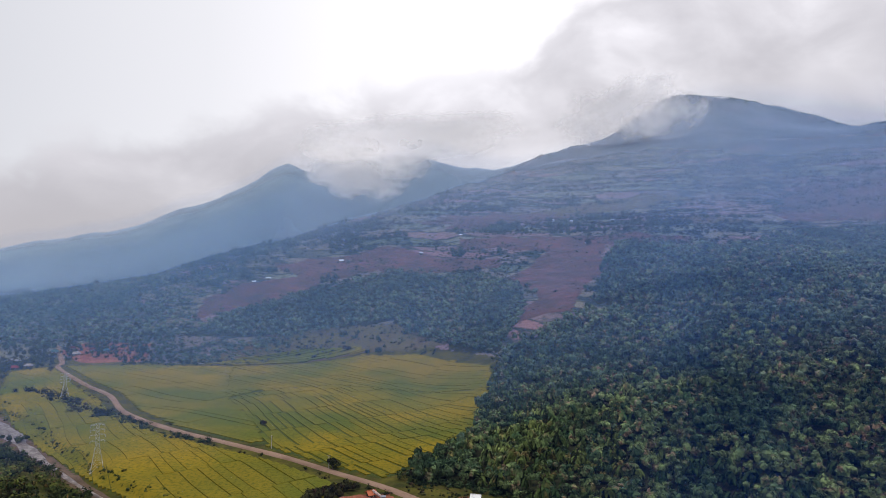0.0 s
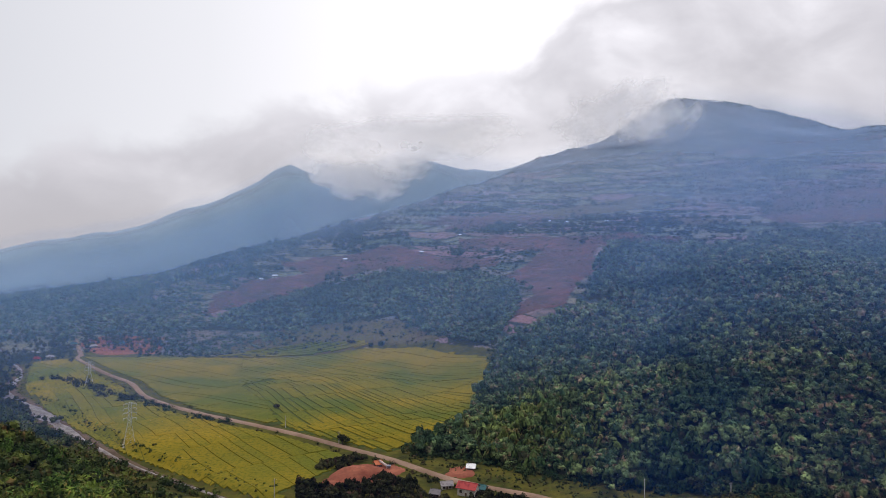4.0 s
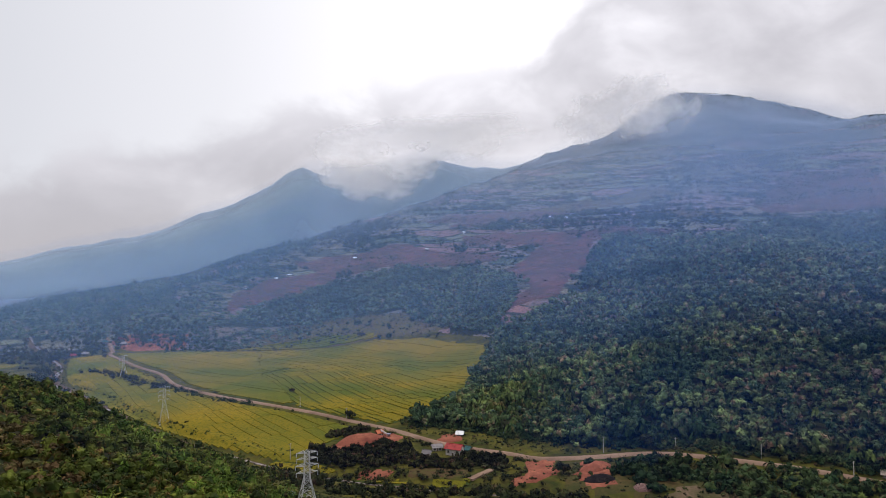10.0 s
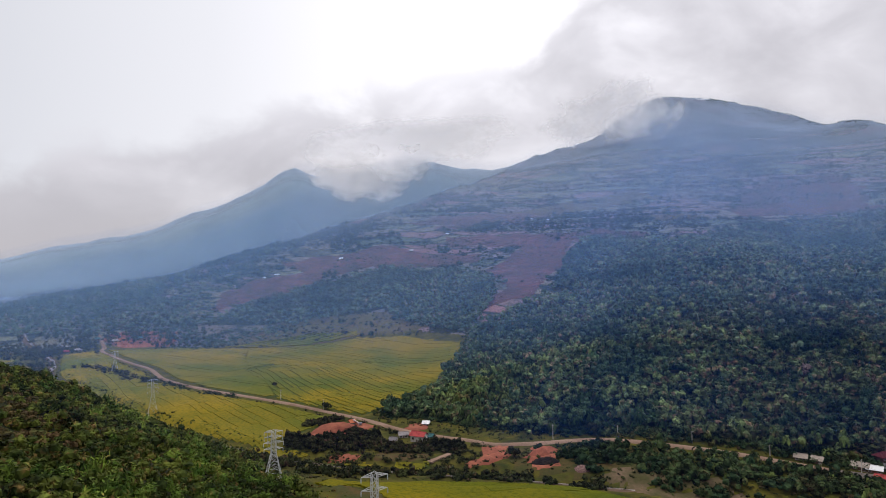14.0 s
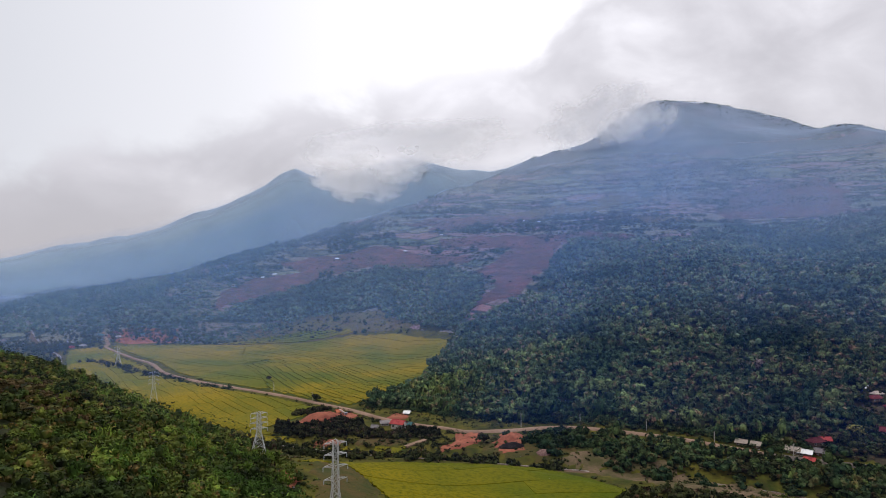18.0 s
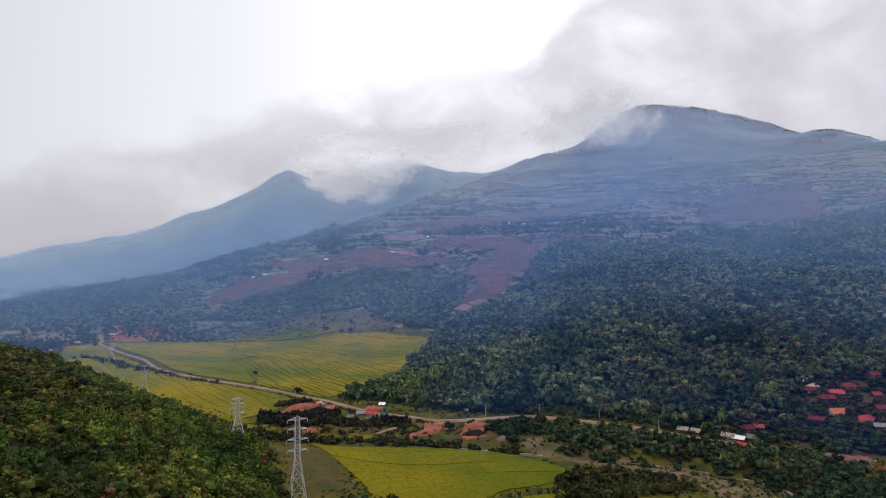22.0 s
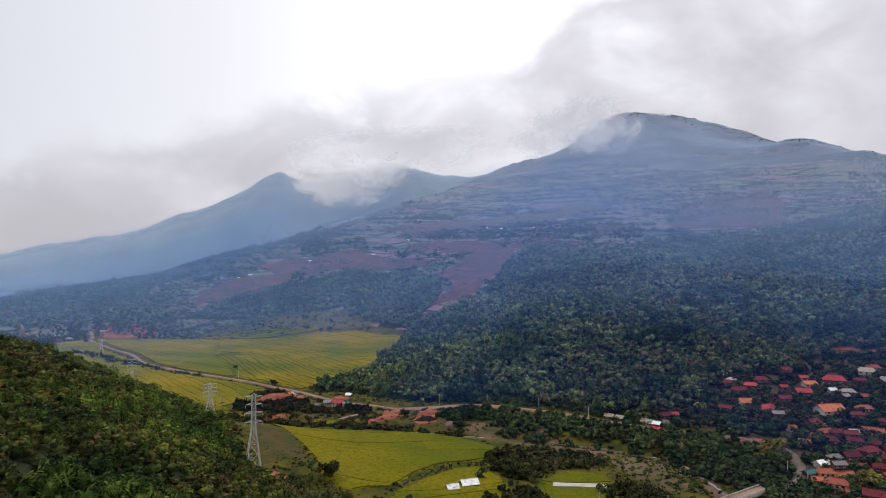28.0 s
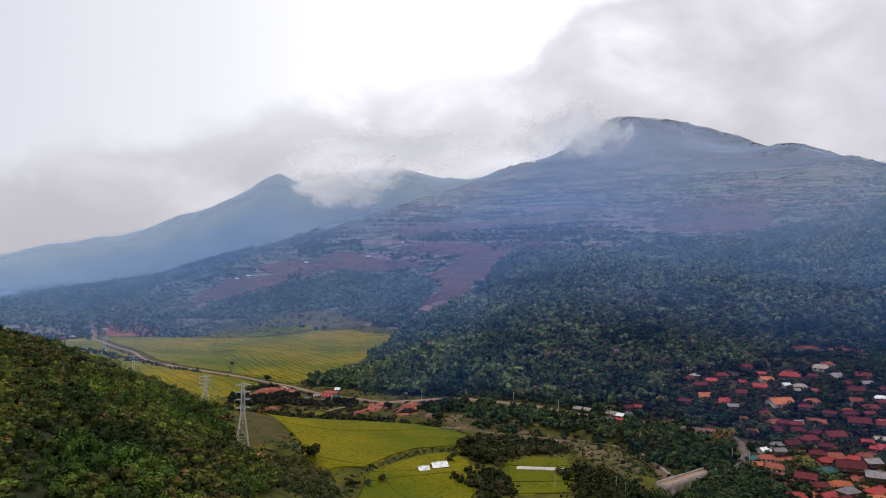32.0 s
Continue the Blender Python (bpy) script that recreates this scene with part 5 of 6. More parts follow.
strip("forest_undergrowth", [(96, 259), (120, 256), (150, 241), (180, 224), (208, 204), (235, 186)], 10, 360, 1.4, 3.2, LEAFY, GARDEN, "dark undergrowth between the forest and road", 72, "bushes")
strip("forest_undergrowth", [(-16, 334), (4, 326), (22, 318), (38, 300), (62, 281), (92, 264)], 6, 260, 1.1, 2.6, LEAFY, GARDEN, "dark undergrowth at the forest's foot", 73, "bushes")
strip("roadside_bushes", [(-46, 331), (-22, 312), (2, 286), (32, 265), (50, 252)], 5, 90, 0.9, 1.9, LEAFY, DARKLEAF, "dark bushes along the hamlet road", 178)
strip("roadside_bushes", [(92, 243), (120, 238), (152, 222), (180, 206), (206, 186)], 5, 110, 0.9, 1.9, LEAFY, GARDEN, "green bushes along the lower side of the dirt road", 179)
strip("bank_scrub", [(-410, 604), (-346, 512), (-281, 449), (-234, 401), (-168, 338), (-113, 297), (-84, 276)], 6, 330, 0.6, 1.6, MOTE, HILLLEAF, "green scrub between the paddies and river", 180, "scrub")
strip("bank_scrub", [(186, 140), (194, 112), (206, 94), (218, 104), (212, 130), (192, 152)], 15, 230, 0.7, 1.9, MOTE, HILLLEAF, "green scrub over the stony river flat", 181, "scrub")
strip("roadside_weeds", [(-14, 326), (6, 312), (26, 296), (44, 282), (66, 268), (88, 259)], 9, 240, 0.5, 1.3, MOTE, WEEDS, "rough weeds between the dirt road and forest", 173, "weeds")
strip("valley_wood", [(-340, 752), (-300, 736), (-262, 722), (-215, 748), (-180, 752)], 26, 420, 1.5, 3.4, MOTE, UPLAND, "dark scrub at the head of the valley", 174)
strip("hedge_trees", [(560, 1070), (620, 1105), (680, 1085), (740, 1060)], 26, 170, 1.8, 3.8, BUSH, SCRUB, "scrub creeping over the high red-brown field", 175)
strip("hedge_trees", [(600, 1170), (660, 1150), (720, 1150), (780, 1130)], 26, 150, 1.8, 3.8, BUSH, SCRUB, "scrub creeping over the high red-brown field", 176)
strip("river_grove", [(122, 62), (130, 78), (134, 60), (127, 44)], 8, 55, 2.0, 4.2, BROAD, DARKLEAF, "dark trees between the sheds and the small terrace", 177)
strip("forest_undergrowth", [(-18, 345), (18, 408), (36, 470), (46, 550), (55, 595)], 8, 150, 1.2, 3.0, LEAFY, BAMBOO, "green undergrowth where rice meets the forest", 74, "bushes")
strip("riverside_trees", [(-255, 384), (-214, 348), (-178, 314), (-142, 288), (-104, 266)], 8, 190, 1.3, 3.0, LEAFY, HILLLEAF, "green bushes crowding the narrow river", 80)
strip("valley_wood", [(-400, 880), (-350, 850), (-320, 900), (-290, 930), (-330, 820)], 44, 420, 1.6, 3.6, MOTE, UPLAND, "green scrub beside the ploughed field", 81)
strip("field_hedge", [(-345, 545), (-320, 535), (-296, 512), (-262, 480), (-236, 462)], 7, 70, 1.8, 3.4, LEAFY, DARKLEAF, "dark hedge bushes across the paddies", 26)
strip("roadside_bushes", [(-230, 466), (-190, 428), (-160, 408), (-140, 396)], 9, 60, 1.2, 2.6, LEAFY, GARDEN, "green bushes beside the dirt road", 27)
strip("river_grove", [(128, 84), (130, 102), (127, 128), (145, 148), (168, 140), (160, 126), (138, 118), (134, 100)], 9, 110, 2.2, 4.6, BROAD, DARKLEAF, "dark grove beside the small paddies", 28)
strip("river_grove", [(180, 88), (186, 74), (190, 62), (182, 44)], 12, 90, 2.6, 4.8, LEAFY, DARKLEAF, "dark grove beside the bridge", 29)
strip("village_trees", [(262, 212), (280, 190), (275, 168), (300, 150), (306, 120), (326, 110)], 22, 122, 2.5, 5.1, BROAD, GARDEN, "green trees among the village houses", 30)
strip("village_trees", [(320, 250), (350, 235), (380, 245), (420, 235), (400, 195), (370, 175), (350, 150), (372, 130)], 34, 302, 2.1, 4.6, BROAD, DARKLEAF, "dark trees among the upper village houses", 31)
strip("village_trees", [(262, 90), (255, 66), (262, 40), (290, 30), (320, 30)], 18, 79, 2.8, 5.3, BROAD, GARDEN, "green trees at the village edge", 32)
strip("village_trees", [(300, 150), (330, 135), (345, 110), (330, 75), (300, 80), (315, 50)], 34, 165, 1.7, 3.9, BROAD, GARDEN, "green garden trees between the crowded village roofs", 36)
strip("village_trees", [(240, 200), (262, 182), (284, 176), (300, 205), (290, 245)], 24, 122, 2.3, 4.8, BROAD, DARKLEAF, "dark trees below the upper houses", 37)
strip("village_trees", [(380, 150), (410, 170), (430, 210), (460, 250)], 40, 187, 2.5, 5.3, BROAD, GARDEN, "green trees on the slope above the village", 38)
strip("far_village_trees", [(-470, 670), (-440, 665), (-415, 700), (-370, 730), (-320, 715), (-290, 715)], 22, 150, 2.6, 5.0, SMALL, DARKLEAF, "dark trees round the far village", 33)
strip("far_village_trees", [(-620, 640), (-540, 668), (-470, 640), (-440, 735), (-385, 765), (-330, 752)], 54, 760, 2.4, 5.2, SMALL, DARKLEAF, "dark woods behind the far village", 75)
strip("riverside_trees", [(228, 128), (240, 118), (250, 106), (258, 98), (262, 120), (250, 140)], 14, 93, 3.0, 5.8, BROAD, GARDEN, "tall green trees between the river and lane", 76)
strip("river_grove", [(196, 66), (204, 56), (212, 52), (224, 50), (240, 60), (254, 72), (264, 84)], 9, 110, 2.2, 4.4, LEAFY, GARDEN, "green trees round the bridge's foot", 77)
strip("river_grove", [(112, 104), (124, 110), (136, 116), (150, 126), (172, 136)], 10, 80, 2.0, 4.2, LEAFY, DARKLEAF, "dark trees behind the small terrace", 78)
strip("village_trees", [(385, 272), (405, 262), (420, 250), (402, 240), (452, 232), (480, 232)], 12, 122, 1.5, 3.2, BROAD, GARDEN, "green trees on the slope above the village", 79)
strip("fallow_weeds", [(-4, 118), (8, 112), (14, 92), (18, 74), (10, 66), (2, 84)], 14, 900, 0.3, 0.75, MOTE, HILLLEAF, "low green weeds in rows on the fallow patch", 64, "weeds")
x, y = spots([(22, 42), (32, 53), (44, 52), (52, 46), (60, 20), (64, -10), (46, -34), (36, 8)], 3.0, 134)
stand("slope_scrub", x, y, np.random.default_rng(135).uniform(1.0, 2.2, len(x)), LEAFY, leaf_material("dry_maize_and_brush", (0.026, 0.034, 0.010), (0.066, 0.072, 0.020), (0.085, 0.058, 0.034), 0.16), "brown-green brush and dry maize on the slope by the pylon", "scrub", 136, 1.3)
strip("slope_scrub", [(44, 26), (50, 12), (62, 0), (40, -10), (30, 20)], 14, 200, 0.9, 1.8, MOTE, WEEDS, "tall maize and weeds on the slope by the pylon", 34, "scrub", 1.5)
strip("bank_scrub", [(95, 200), (122, 200), (140, 186), (165, 172), (190, 150), (210, 122)], 15, 150, 0.7, 1.6, MOTE, WEEDS, "low scrub on the brown river bank", 35, "scrub")
strip("bank_scrub", [(66, 240), (80, 232), (100, 236), (120, 228)], 14, 150, 0.6, 1.8, MOTE, WEEDS, "brown scrub over the bank below the road", 61, "scrub")
strip("bank_scrub", [(105, 240), (150, 238), (185, 215), (215, 180)], 12, 160, 0.8, 2.0, MOTE, WEEDS, "weedy scrub below the dirt road", 39, "scrub")
strip("paddy_bushes", [(-70, 250), (-30, 240), (10, 235), (48, 222)], 20, 260, 0.7, 2.2, LEAFY, DARKLEAF, "small dark bushes among the hamlet paddies", 40, "bushes")
strip("bank_scrub", [(184, 136), (190, 110), (200, 90), (216, 96), (220, 122), (200, 120)], 16, 150, 0.5, 1.3, MOTE, WEEDS, "brown and yellow scrub on the stony river flat", 57, "scrub")
strip("bank_scrub", [(136, 209), (149, 187), (173, 153), (181, 141)], 10, 130, 0.5, 1.4, MOTE, WEEDS, "brown scrub on the washed-out river bank", 58, "scrub")
strip("foot_bushes", [(-322, 705), (-262, 690), (-182, 715), (-139, 735), (-91, 745), (-38, 712), (10, 668)], 26, 420, 0.8, 2.6, MOTE, SCRUB, "bushes and rough weeds along the foot of the slope", 59, "bushes")
strip("paddy_bushes", [(60, 38), (72, 62), (82, 88), (95, 106), (112, 116)], 4, 60, 0.6, 1.4, MOTE, GARDEN, "small bushes along the paddy bank", 41, "bushes")
strip("village_trees", [(300, 60), (330, 60), (360, 90), (365, 130), (385, 160)], 40, 187, 1.8, 4.1, BROAD, DARKLEAF, "dark trees crowding the lower village", 42)
strip("river_grove", [(215, 30), (240, 40), (262, 70), (268, 90)], 12, 90, 2.4, 4.6, LEAFY, GARDEN, "green trees hiding the bridge's ends", 43)
strip("roadside_bushes", [(-400, 680), (-312, 570), (-228, 468), (-130, 392), (-53, 338)], 8, 70, 0.7, 1.9, LEAFY, DARKLEAF, "dark bushes dotted beside the dirt road", 44)
strip("village_trees", [(270, 200), (300, 215), (330, 200), (360, 215), (400, 225)], 36, 273, 1.5, 3.7, BROAD, DARKLEAF, "dark garden trees between the upper houses", 45)
strip("village_trees", [(285, 60), (310, 90), (330, 120), (350, 150), (330, 165)], 40, 302, 1.5, 3.4, BROAD, GARDEN, "green garden trees between the lower houses", 46)
strip("riverside_trees", [(196, 182), (222, 160), (238, 138), (246, 108)], 14, 108, 1.8, 4.1, BROAD, DARKLEAF, "dark thicket over the narrow river", 47)
strip("river_grove", [(150, 24), (180, 14), (200, 36), (190, 66)], 12, 100, 1.6, 3.6, LEAFY, GARDEN, "green thicket beside the river", 48)

PLUM = leaf_material("plum_brown_tree_leaves", (0.024, 0.017, 0.017), (0.058, 0.036, 0.034), (0.034, 0.040, 0.018), 0.1)
strip("village_trees", [(285, 190), (310, 170), (300, 140), (330, 130), (345, 95), (320, 70), (370, 120), (400, 170)], 34, 136, 2.1, 4.4, BROAD, PLUM, "dark plum-brown trees between village houses", 62)
strip("village_trees", [(268, 205), (290, 215), (320, 180), (350, 185), (390, 205), (420, 225)], 30, 165, 2.1, 4.4, BROAD, DARKLEAF, "dark tall trees screening the upper houses", 63)
# weeds and low bushes dotted over the open valley ground
r = np.random.default_rng(91)
x, y = r.uniform(-120, 290, 9000), r.uniform(-30, 300, 9000)
ok = inside(x, y, VALLEY) & (fbm(x, y, 22.0, 3, 92) > 0.05) & off_road(x, y, 4.0) & (line_distance(x, y, RIVER) > 4)
for poly in (NEAR_FIELD, RIVER_FIELD, SHED_FIELD, TERRACE_FIELD, [(-12, 248), (22, 246), (18, 231), (-10, 232)]):
    ok &= ~inside(x, y, poly)
x, y = x[ok][:2300], y[ok][:2300]
stand("valley_weeds", x, y, r.uniform(0.4, 1.5, len(x)), MOTE, WEEDS, "weeds and low bushes over the open valley ground", "weeds", 93, 0.8)


# ---- built things ----
def box(bm, cx, cy, cz, sx, sy, sz, turn=0.0):
    m = Matrix.Translation((cx, cy, cz)) @ Matrix.Rotation(turn, 4, "Z") @ Matrix.Diagonal((sx, sy, sz, 1))
    bmesh.ops.create_cube(bm, size=1, matrix=m)


def beam(bm, a, b, w):
    """A thin square bar from a to b."""
    a, b = Vector(a), Vector(b)
    d = b - a
    m = Matrix.Translation((a + b) / 2) @ d.to_track_quat("Z", "Y").to_matrix().to_4x4() @ Matrix.Diagonal((w, w, d.length, 1))
    bmesh.ops.create_cube(bm, size=1, matrix=m)


def solid(verts, faces):
    bm = bmesh.new()
    vs = [bm.verts.new(v) for v in verts]
    for f in faces:
        bm.faces.new([vs[i] for i in f])
    bmesh.ops.recalc_face_normals(bm, faces=bm.faces)
    return bm


def thing(name, x, y, z, turn, label, category, group="", scale=1.0):
    ob = new(name)
    ob.empty_display_size = 0.5
    ob.matrix_world = Matrix.Translation((x, y, z)) @ Matrix.Rotation(radians(turn), 4, "Z")
    return tagged(ob, label, category, group)


STEEL = plain("galvanised_steel", (0.50, 0.50, 0.50), 0.55, 0.5, 0.3, 0.15)
GLASS_GREY = plain("grey_insulator_glass", (0.25, 0.27, 0.28), 0.3, 0.5)
CONCRETE = two_tone("weathered_concrete", (0.36, 0.33, 0.29), (0.50, 0.47, 0.42), 0.3, 2.0, third=(0.24, 0.22, 0.19), bump=0.2, bump_d=0.05)
WINDOW = plain("dark_window_glass", (0.03, 0.035, 0.04), 0.15, 0.5)
WOOD = two_tone("weathered_brown_boards", (0.10, 0.065, 0.045), (0.17, 0.12, 0.085), 0.8, 5.0, bump=0.3, bump_d=0.03)
PLASTER = two_tone("stained_whitewash", (0.42, 0.38, 0.34), (0.62, 0.58, 0.53), 0.5, 3.0, third=(0.3, 0.26, 0.22), bump=0.1, bump_d=0.02)


def roofing(name, a, b):
    """Painted corrugated sheet or tiles: ribs down the slope, rust and fading."""
    m, n, l, bs = material(name, 0.75, 0.12)
    info = n.new("ShaderNodeObjectInfo")
    base = mix_rgb(n, l, info.outputs["Random"], a, b)
    base = mix_rgb(n, l, noise_fac(n, l, 0.5, 0.5, 0.75, 5.0), base, tuple(0.55 * v for v in a))
    l.new(base, bs.inputs["Base Color"])
    w = n.new("ShaderNodeTexWave")
    w.inputs["Scale"].default_value = 1.2
    tc = n.new("ShaderNodeTexCoord")
    l.new(tc.outputs["Object"], w.inputs["Vector"])
    bumped(n, l, bs, w.outputs["Fac"], 0.4, 0.06)
    return m


ROOFS = {
    "red": (roofing("red_painted_roof_sheet", (0.22, 0.028, 0.034), (0.36, 0.06, 0.052)), "red sheet-metal"),
    "maroon": (roofing("maroon_roof_sheet", (0.075, 0.014, 0.018), (0.14, 0.026, 0.028)), "dark maroon sheet-metal"),
    "rust": (roofing("rust_red_roof_tiles", (0.17, 0.05, 0.034), (0.28, 0.085, 0.055)), "rust-red tiled"),
    "orange": (roofing("orange_roof_tiles", (0.34, 0.095, 0.045), (0.46, 0.15, 0.07)), "orange tiled"),
    "grey": (roofing("grey_fibre_cement_roof", (0.12, 0.11, 0.115), (0.24, 0.215, 0.215)), "grey fibre-cement"),
    "cream": (roofing("pale_roof_sheet", (0.28, 0.23, 0.19), (0.38, 0.32, 0.27)), "pale weathered"),
    "white": (roofing("white_roof_sheet", (0.62, 0.62, 0.62), (0.80, 0.80, 0.79)), "white sheet-metal"),
    "teal": (roofing("teal_roof_sheet", (0.03, 0.085, 0.085), (0.05, 0.125, 0.13)), "blue-green sheet-metal"),
}


def gable_roof(w, d, eave, rise, over=0.7, thick=0.18, hip=0.0):
    """Two slopes with overhang and thickness, the ridge along x; hip draws the ridge's ends in."""
    hw, hd = w / 2 + over, d / 2 + over
    low = eave - rise * over / (d / 2)
    ridge = w / 2 + over - hip
    top = [(-hw, -hd, low), (hw, -hd, low), (hw, hd, low), (-hw, hd, low), (-ridge, 0, eave + rise), (ridge, 0, eave + rise)]
    n = len(top)
    v = top + [(x, y, z - thick) for x, y, z in top]
    f = [(0, 1, 5, 4), (2, 3, 4, 5), (n, n + 4, n + 5, n + 1), (n + 2, n + 5, n + 4, n + 3),
         (0, n, n + 1, 1), (2, n + 2, n + 3, 3)]
    if hip:
        f += [(1, 2, 5), (3, 0, 4), (n + 1, n + 5, n + 2), (n + 3, n + 4, n), (1, n + 1, n + 2, 2), (3, n + 3, n, 0)]
    else:
        f += [(1, n + 1, n + 5, 5), (5, n + 5, n + 2, 2), (3, n + 3, n + 4, 4), (4, n + 4, n, 0)]
    return solid(v, f)


def house(x, y, w, tint, turn, walls, stilts=True, tall=2.6, name="house", label="", group="village houses", hip=True):
    """A stilted or ground-floor house: walls up into the gables, roof, windows, door, posts, steps."""
    w = 0.7 * w
    d = max(3.6, w * 0.66)
    z = at_z(x, y)
    mat, words = ROOFS[tint]
    base = 1.7 if stilts else 0.0
    h = thing(name, x, y, z - 0.2, turn, label or f"{'stilted wooden' if walls is WOOD else 'plastered'} village house with a {words} roof", "house", group)
    rise = d * 0.30
    bm = bmesh.new()
    hw, hd, e = w / 2, d / 2, base + tall
    inset = min(hw * 0.6, d * 0.35) if hip else 0.0
    bm.free()
    if hip:
        bm = bmesh.new()
        box(bm, 0, 0, base + tall / 2, w, d, tall)
    else:
        v = [(-hw, -hd, base), (hw, -hd, base), (hw, hd, base), (-hw, hd, base), (-hw, -hd, e), (hw, -hd, e), (hw, hd, e), (-hw, hd, e), (-hw, 0, e + rise - 0.22), (hw, 0, e + rise - 0.22)]
        bm = solid(v, [(0, 3, 2, 1), (0, 1, 5, 4), (2, 3, 7, 6), (1, 2, 6, 9, 5), (3, 0, 4, 8, 7), (4, 5, 9, 8), (6, 7, 8, 9)])
    part("wall", bm, walls, h)
    roof = part("roof", gable_roof(w, d, e + 0.1, rise, 0.8, 0.16, inset), mat, h)
    bm = bmesh.new()
    beam(bm, (-hw - 0.7 + inset, 0, e + rise + 0.12), (hw + 0.7 - inset, 0, e + rise + 0.12), 0.25)
    part("ridge_cap", bm, mat, roof)
    for k in (-0.3, 0.3):
        bm = bmesh.new()
        for sx, sz, lx, lz in ((-0.55, 0, 0.1, 1.3), (0.55, 0, 0.1, 1.3), (0, 0.6, 1.2, 0.1), (0, -0.6, 1.3, 0.12), (0, 0, 0.06, 1.2)):
            box(bm, k * w + sx, -hd - 0.05, base + tall * 0.55 + sz, lx, 0.12, lz)
        win = part("window", bm, WOOD if walls is PLASTER else PLASTER, h)
        bm = bmesh.new()
        box(bm, k * w, -hd - 0.02, base + tall * 0.55, 1.1, 0.06, 1.2)
        part("pane", bm, WINDOW, win)
    bm = bmesh.new()
    box(bm, 0, -hd - 0.03, base + 1.0, 1.0, 0.1, 2.0)
    part("door", bm, WOOD, h)
    if stilts:
        for px in (-hw + 0.3, 0, hw - 0.3):
            for py in (-hd + 0.3, hd - 0.3):
                bm = bmesh.new()
                box(bm, px, py, base / 2 - 0.4, 0.28, 0.28, base + 0.8)
                part("post", bm, WOOD, h)
    else:
        bm = bmesh.new()
        box(bm, 0, 0, -0.4, w + 0.5, d + 0.5, 1.0)
        part("plinth", bm, CONCRETE, h)
    return h


pick = random.Random(5)
for tint, homes in VILLAGE.items():
    for hx, hy, w in homes:
        house(hx, hy, w, tint, pick.uniform(-35, 25), PLASTER if tint in ("white", "cream", "orange", "rust") else WOOD, stilts=tint in ("maroon", "grey"), hip=pick.random() < 0.5)
# the roadside hamlet
house(13, 270, 12, "red", -25, PLASTER, False, 4.4, label="two-storey plastered house with a red sheet-metal roof", group="hamlet houses", hip=False)
house(3, 279, 7, "grey", 12, PLASTER, False, label="small plastered house with a grey roof in the hamlet", group="hamlet houses", hip=False)
house(-2, 269, 5.5, "grey", -18, PLASTER, False, 2.3, label="low white-walled shed with a grey roof in the hamlet", group="hamlet houses", hip=False)
house(20, 274, 4, "teal", -25, WOOD, False, 2.4, label="low annex with a blue-green roof beside the red-roofed house", group="hamlet houses", hip=False)
house(16, 305, 5, "white", -12, WOOD, False, 2.2, label="open roadside shelter with a white roof on bare earth", group="hamlet houses", hip=False)
house(-33, 311, 4.6, "orange", 30, WOOD, False, 2.6, label="small hut with an orange roof on the dug mound", group="hamlet houses", hip=False)
for hx, hy, w, tint in ((203, 203, 7, "cream"), (209, 199, 6, "cream"), (224, 190, 9, "cream"), (228, 186, 8, "white"), (236, 185, 9, "grey"), (226, 178, 6, "red")):
    house(hx, hy, w, tint, -38 + pick.uniform(-6, 6), WOOD, False, 2.3, label=f"low roadside stall with a {ROOFS[tint][1]} roof", group="roadside stalls", hip=False)
# the far village and the huts on the mountain
for k, (hx, hy) in enumerate(((-439, 680), (-433, 698), (-419, 712), (-397, 714), (-384, 722), (-375, 712), (-411, 655), (-424, 652), (-368, 722), (-448, 690), (-405, 722), (-352, 730))):
    house(hx, hy, 7 + k % 4, ("cream", "red", "teal", "cream", "maroon", "rust")[k % 6], 20 * (k % 5) - 30, WOOD, k % 2 == 0, label=f"distant village house with a {ROOFS[('cream', 'red', 'teal', 'cream', 'maroon', 'rust')[k % 6]][1]} roof", group="far village houses")
for k, (hx, hy, w) in enumerate(((-237, 893, 9), (-146, 945, 8), (-32, 947, 7), (27, 1015, 7), (199, 904, 8), (279, 1062, 10), (180, 1083, 7), (208, 1064, 7), (-292, 860, 6), (268, 1040, 6), (-254, 884, 6))):
    house(hx, hy, 0.9 * w, "white" if k != 8 else "cream", 10 * (k % 4), WOOD, False, 2.3, "field_hut", "small field hut with a white sheet roof on the mountain", "mountain huts", False)
# field sheds by the near paddies
house(105, 80, 10.5, "white", 20, WOOD, False, 2.0, "field_shed", "open field shed with a white sheet roof beside paddies", "field sheds", False)
house(97, 72, 6.5, "white", 20, WOOD, False, 1.8, "field_shed", "small field shed with a white sheet roof beside paddies", "field sheds", False)


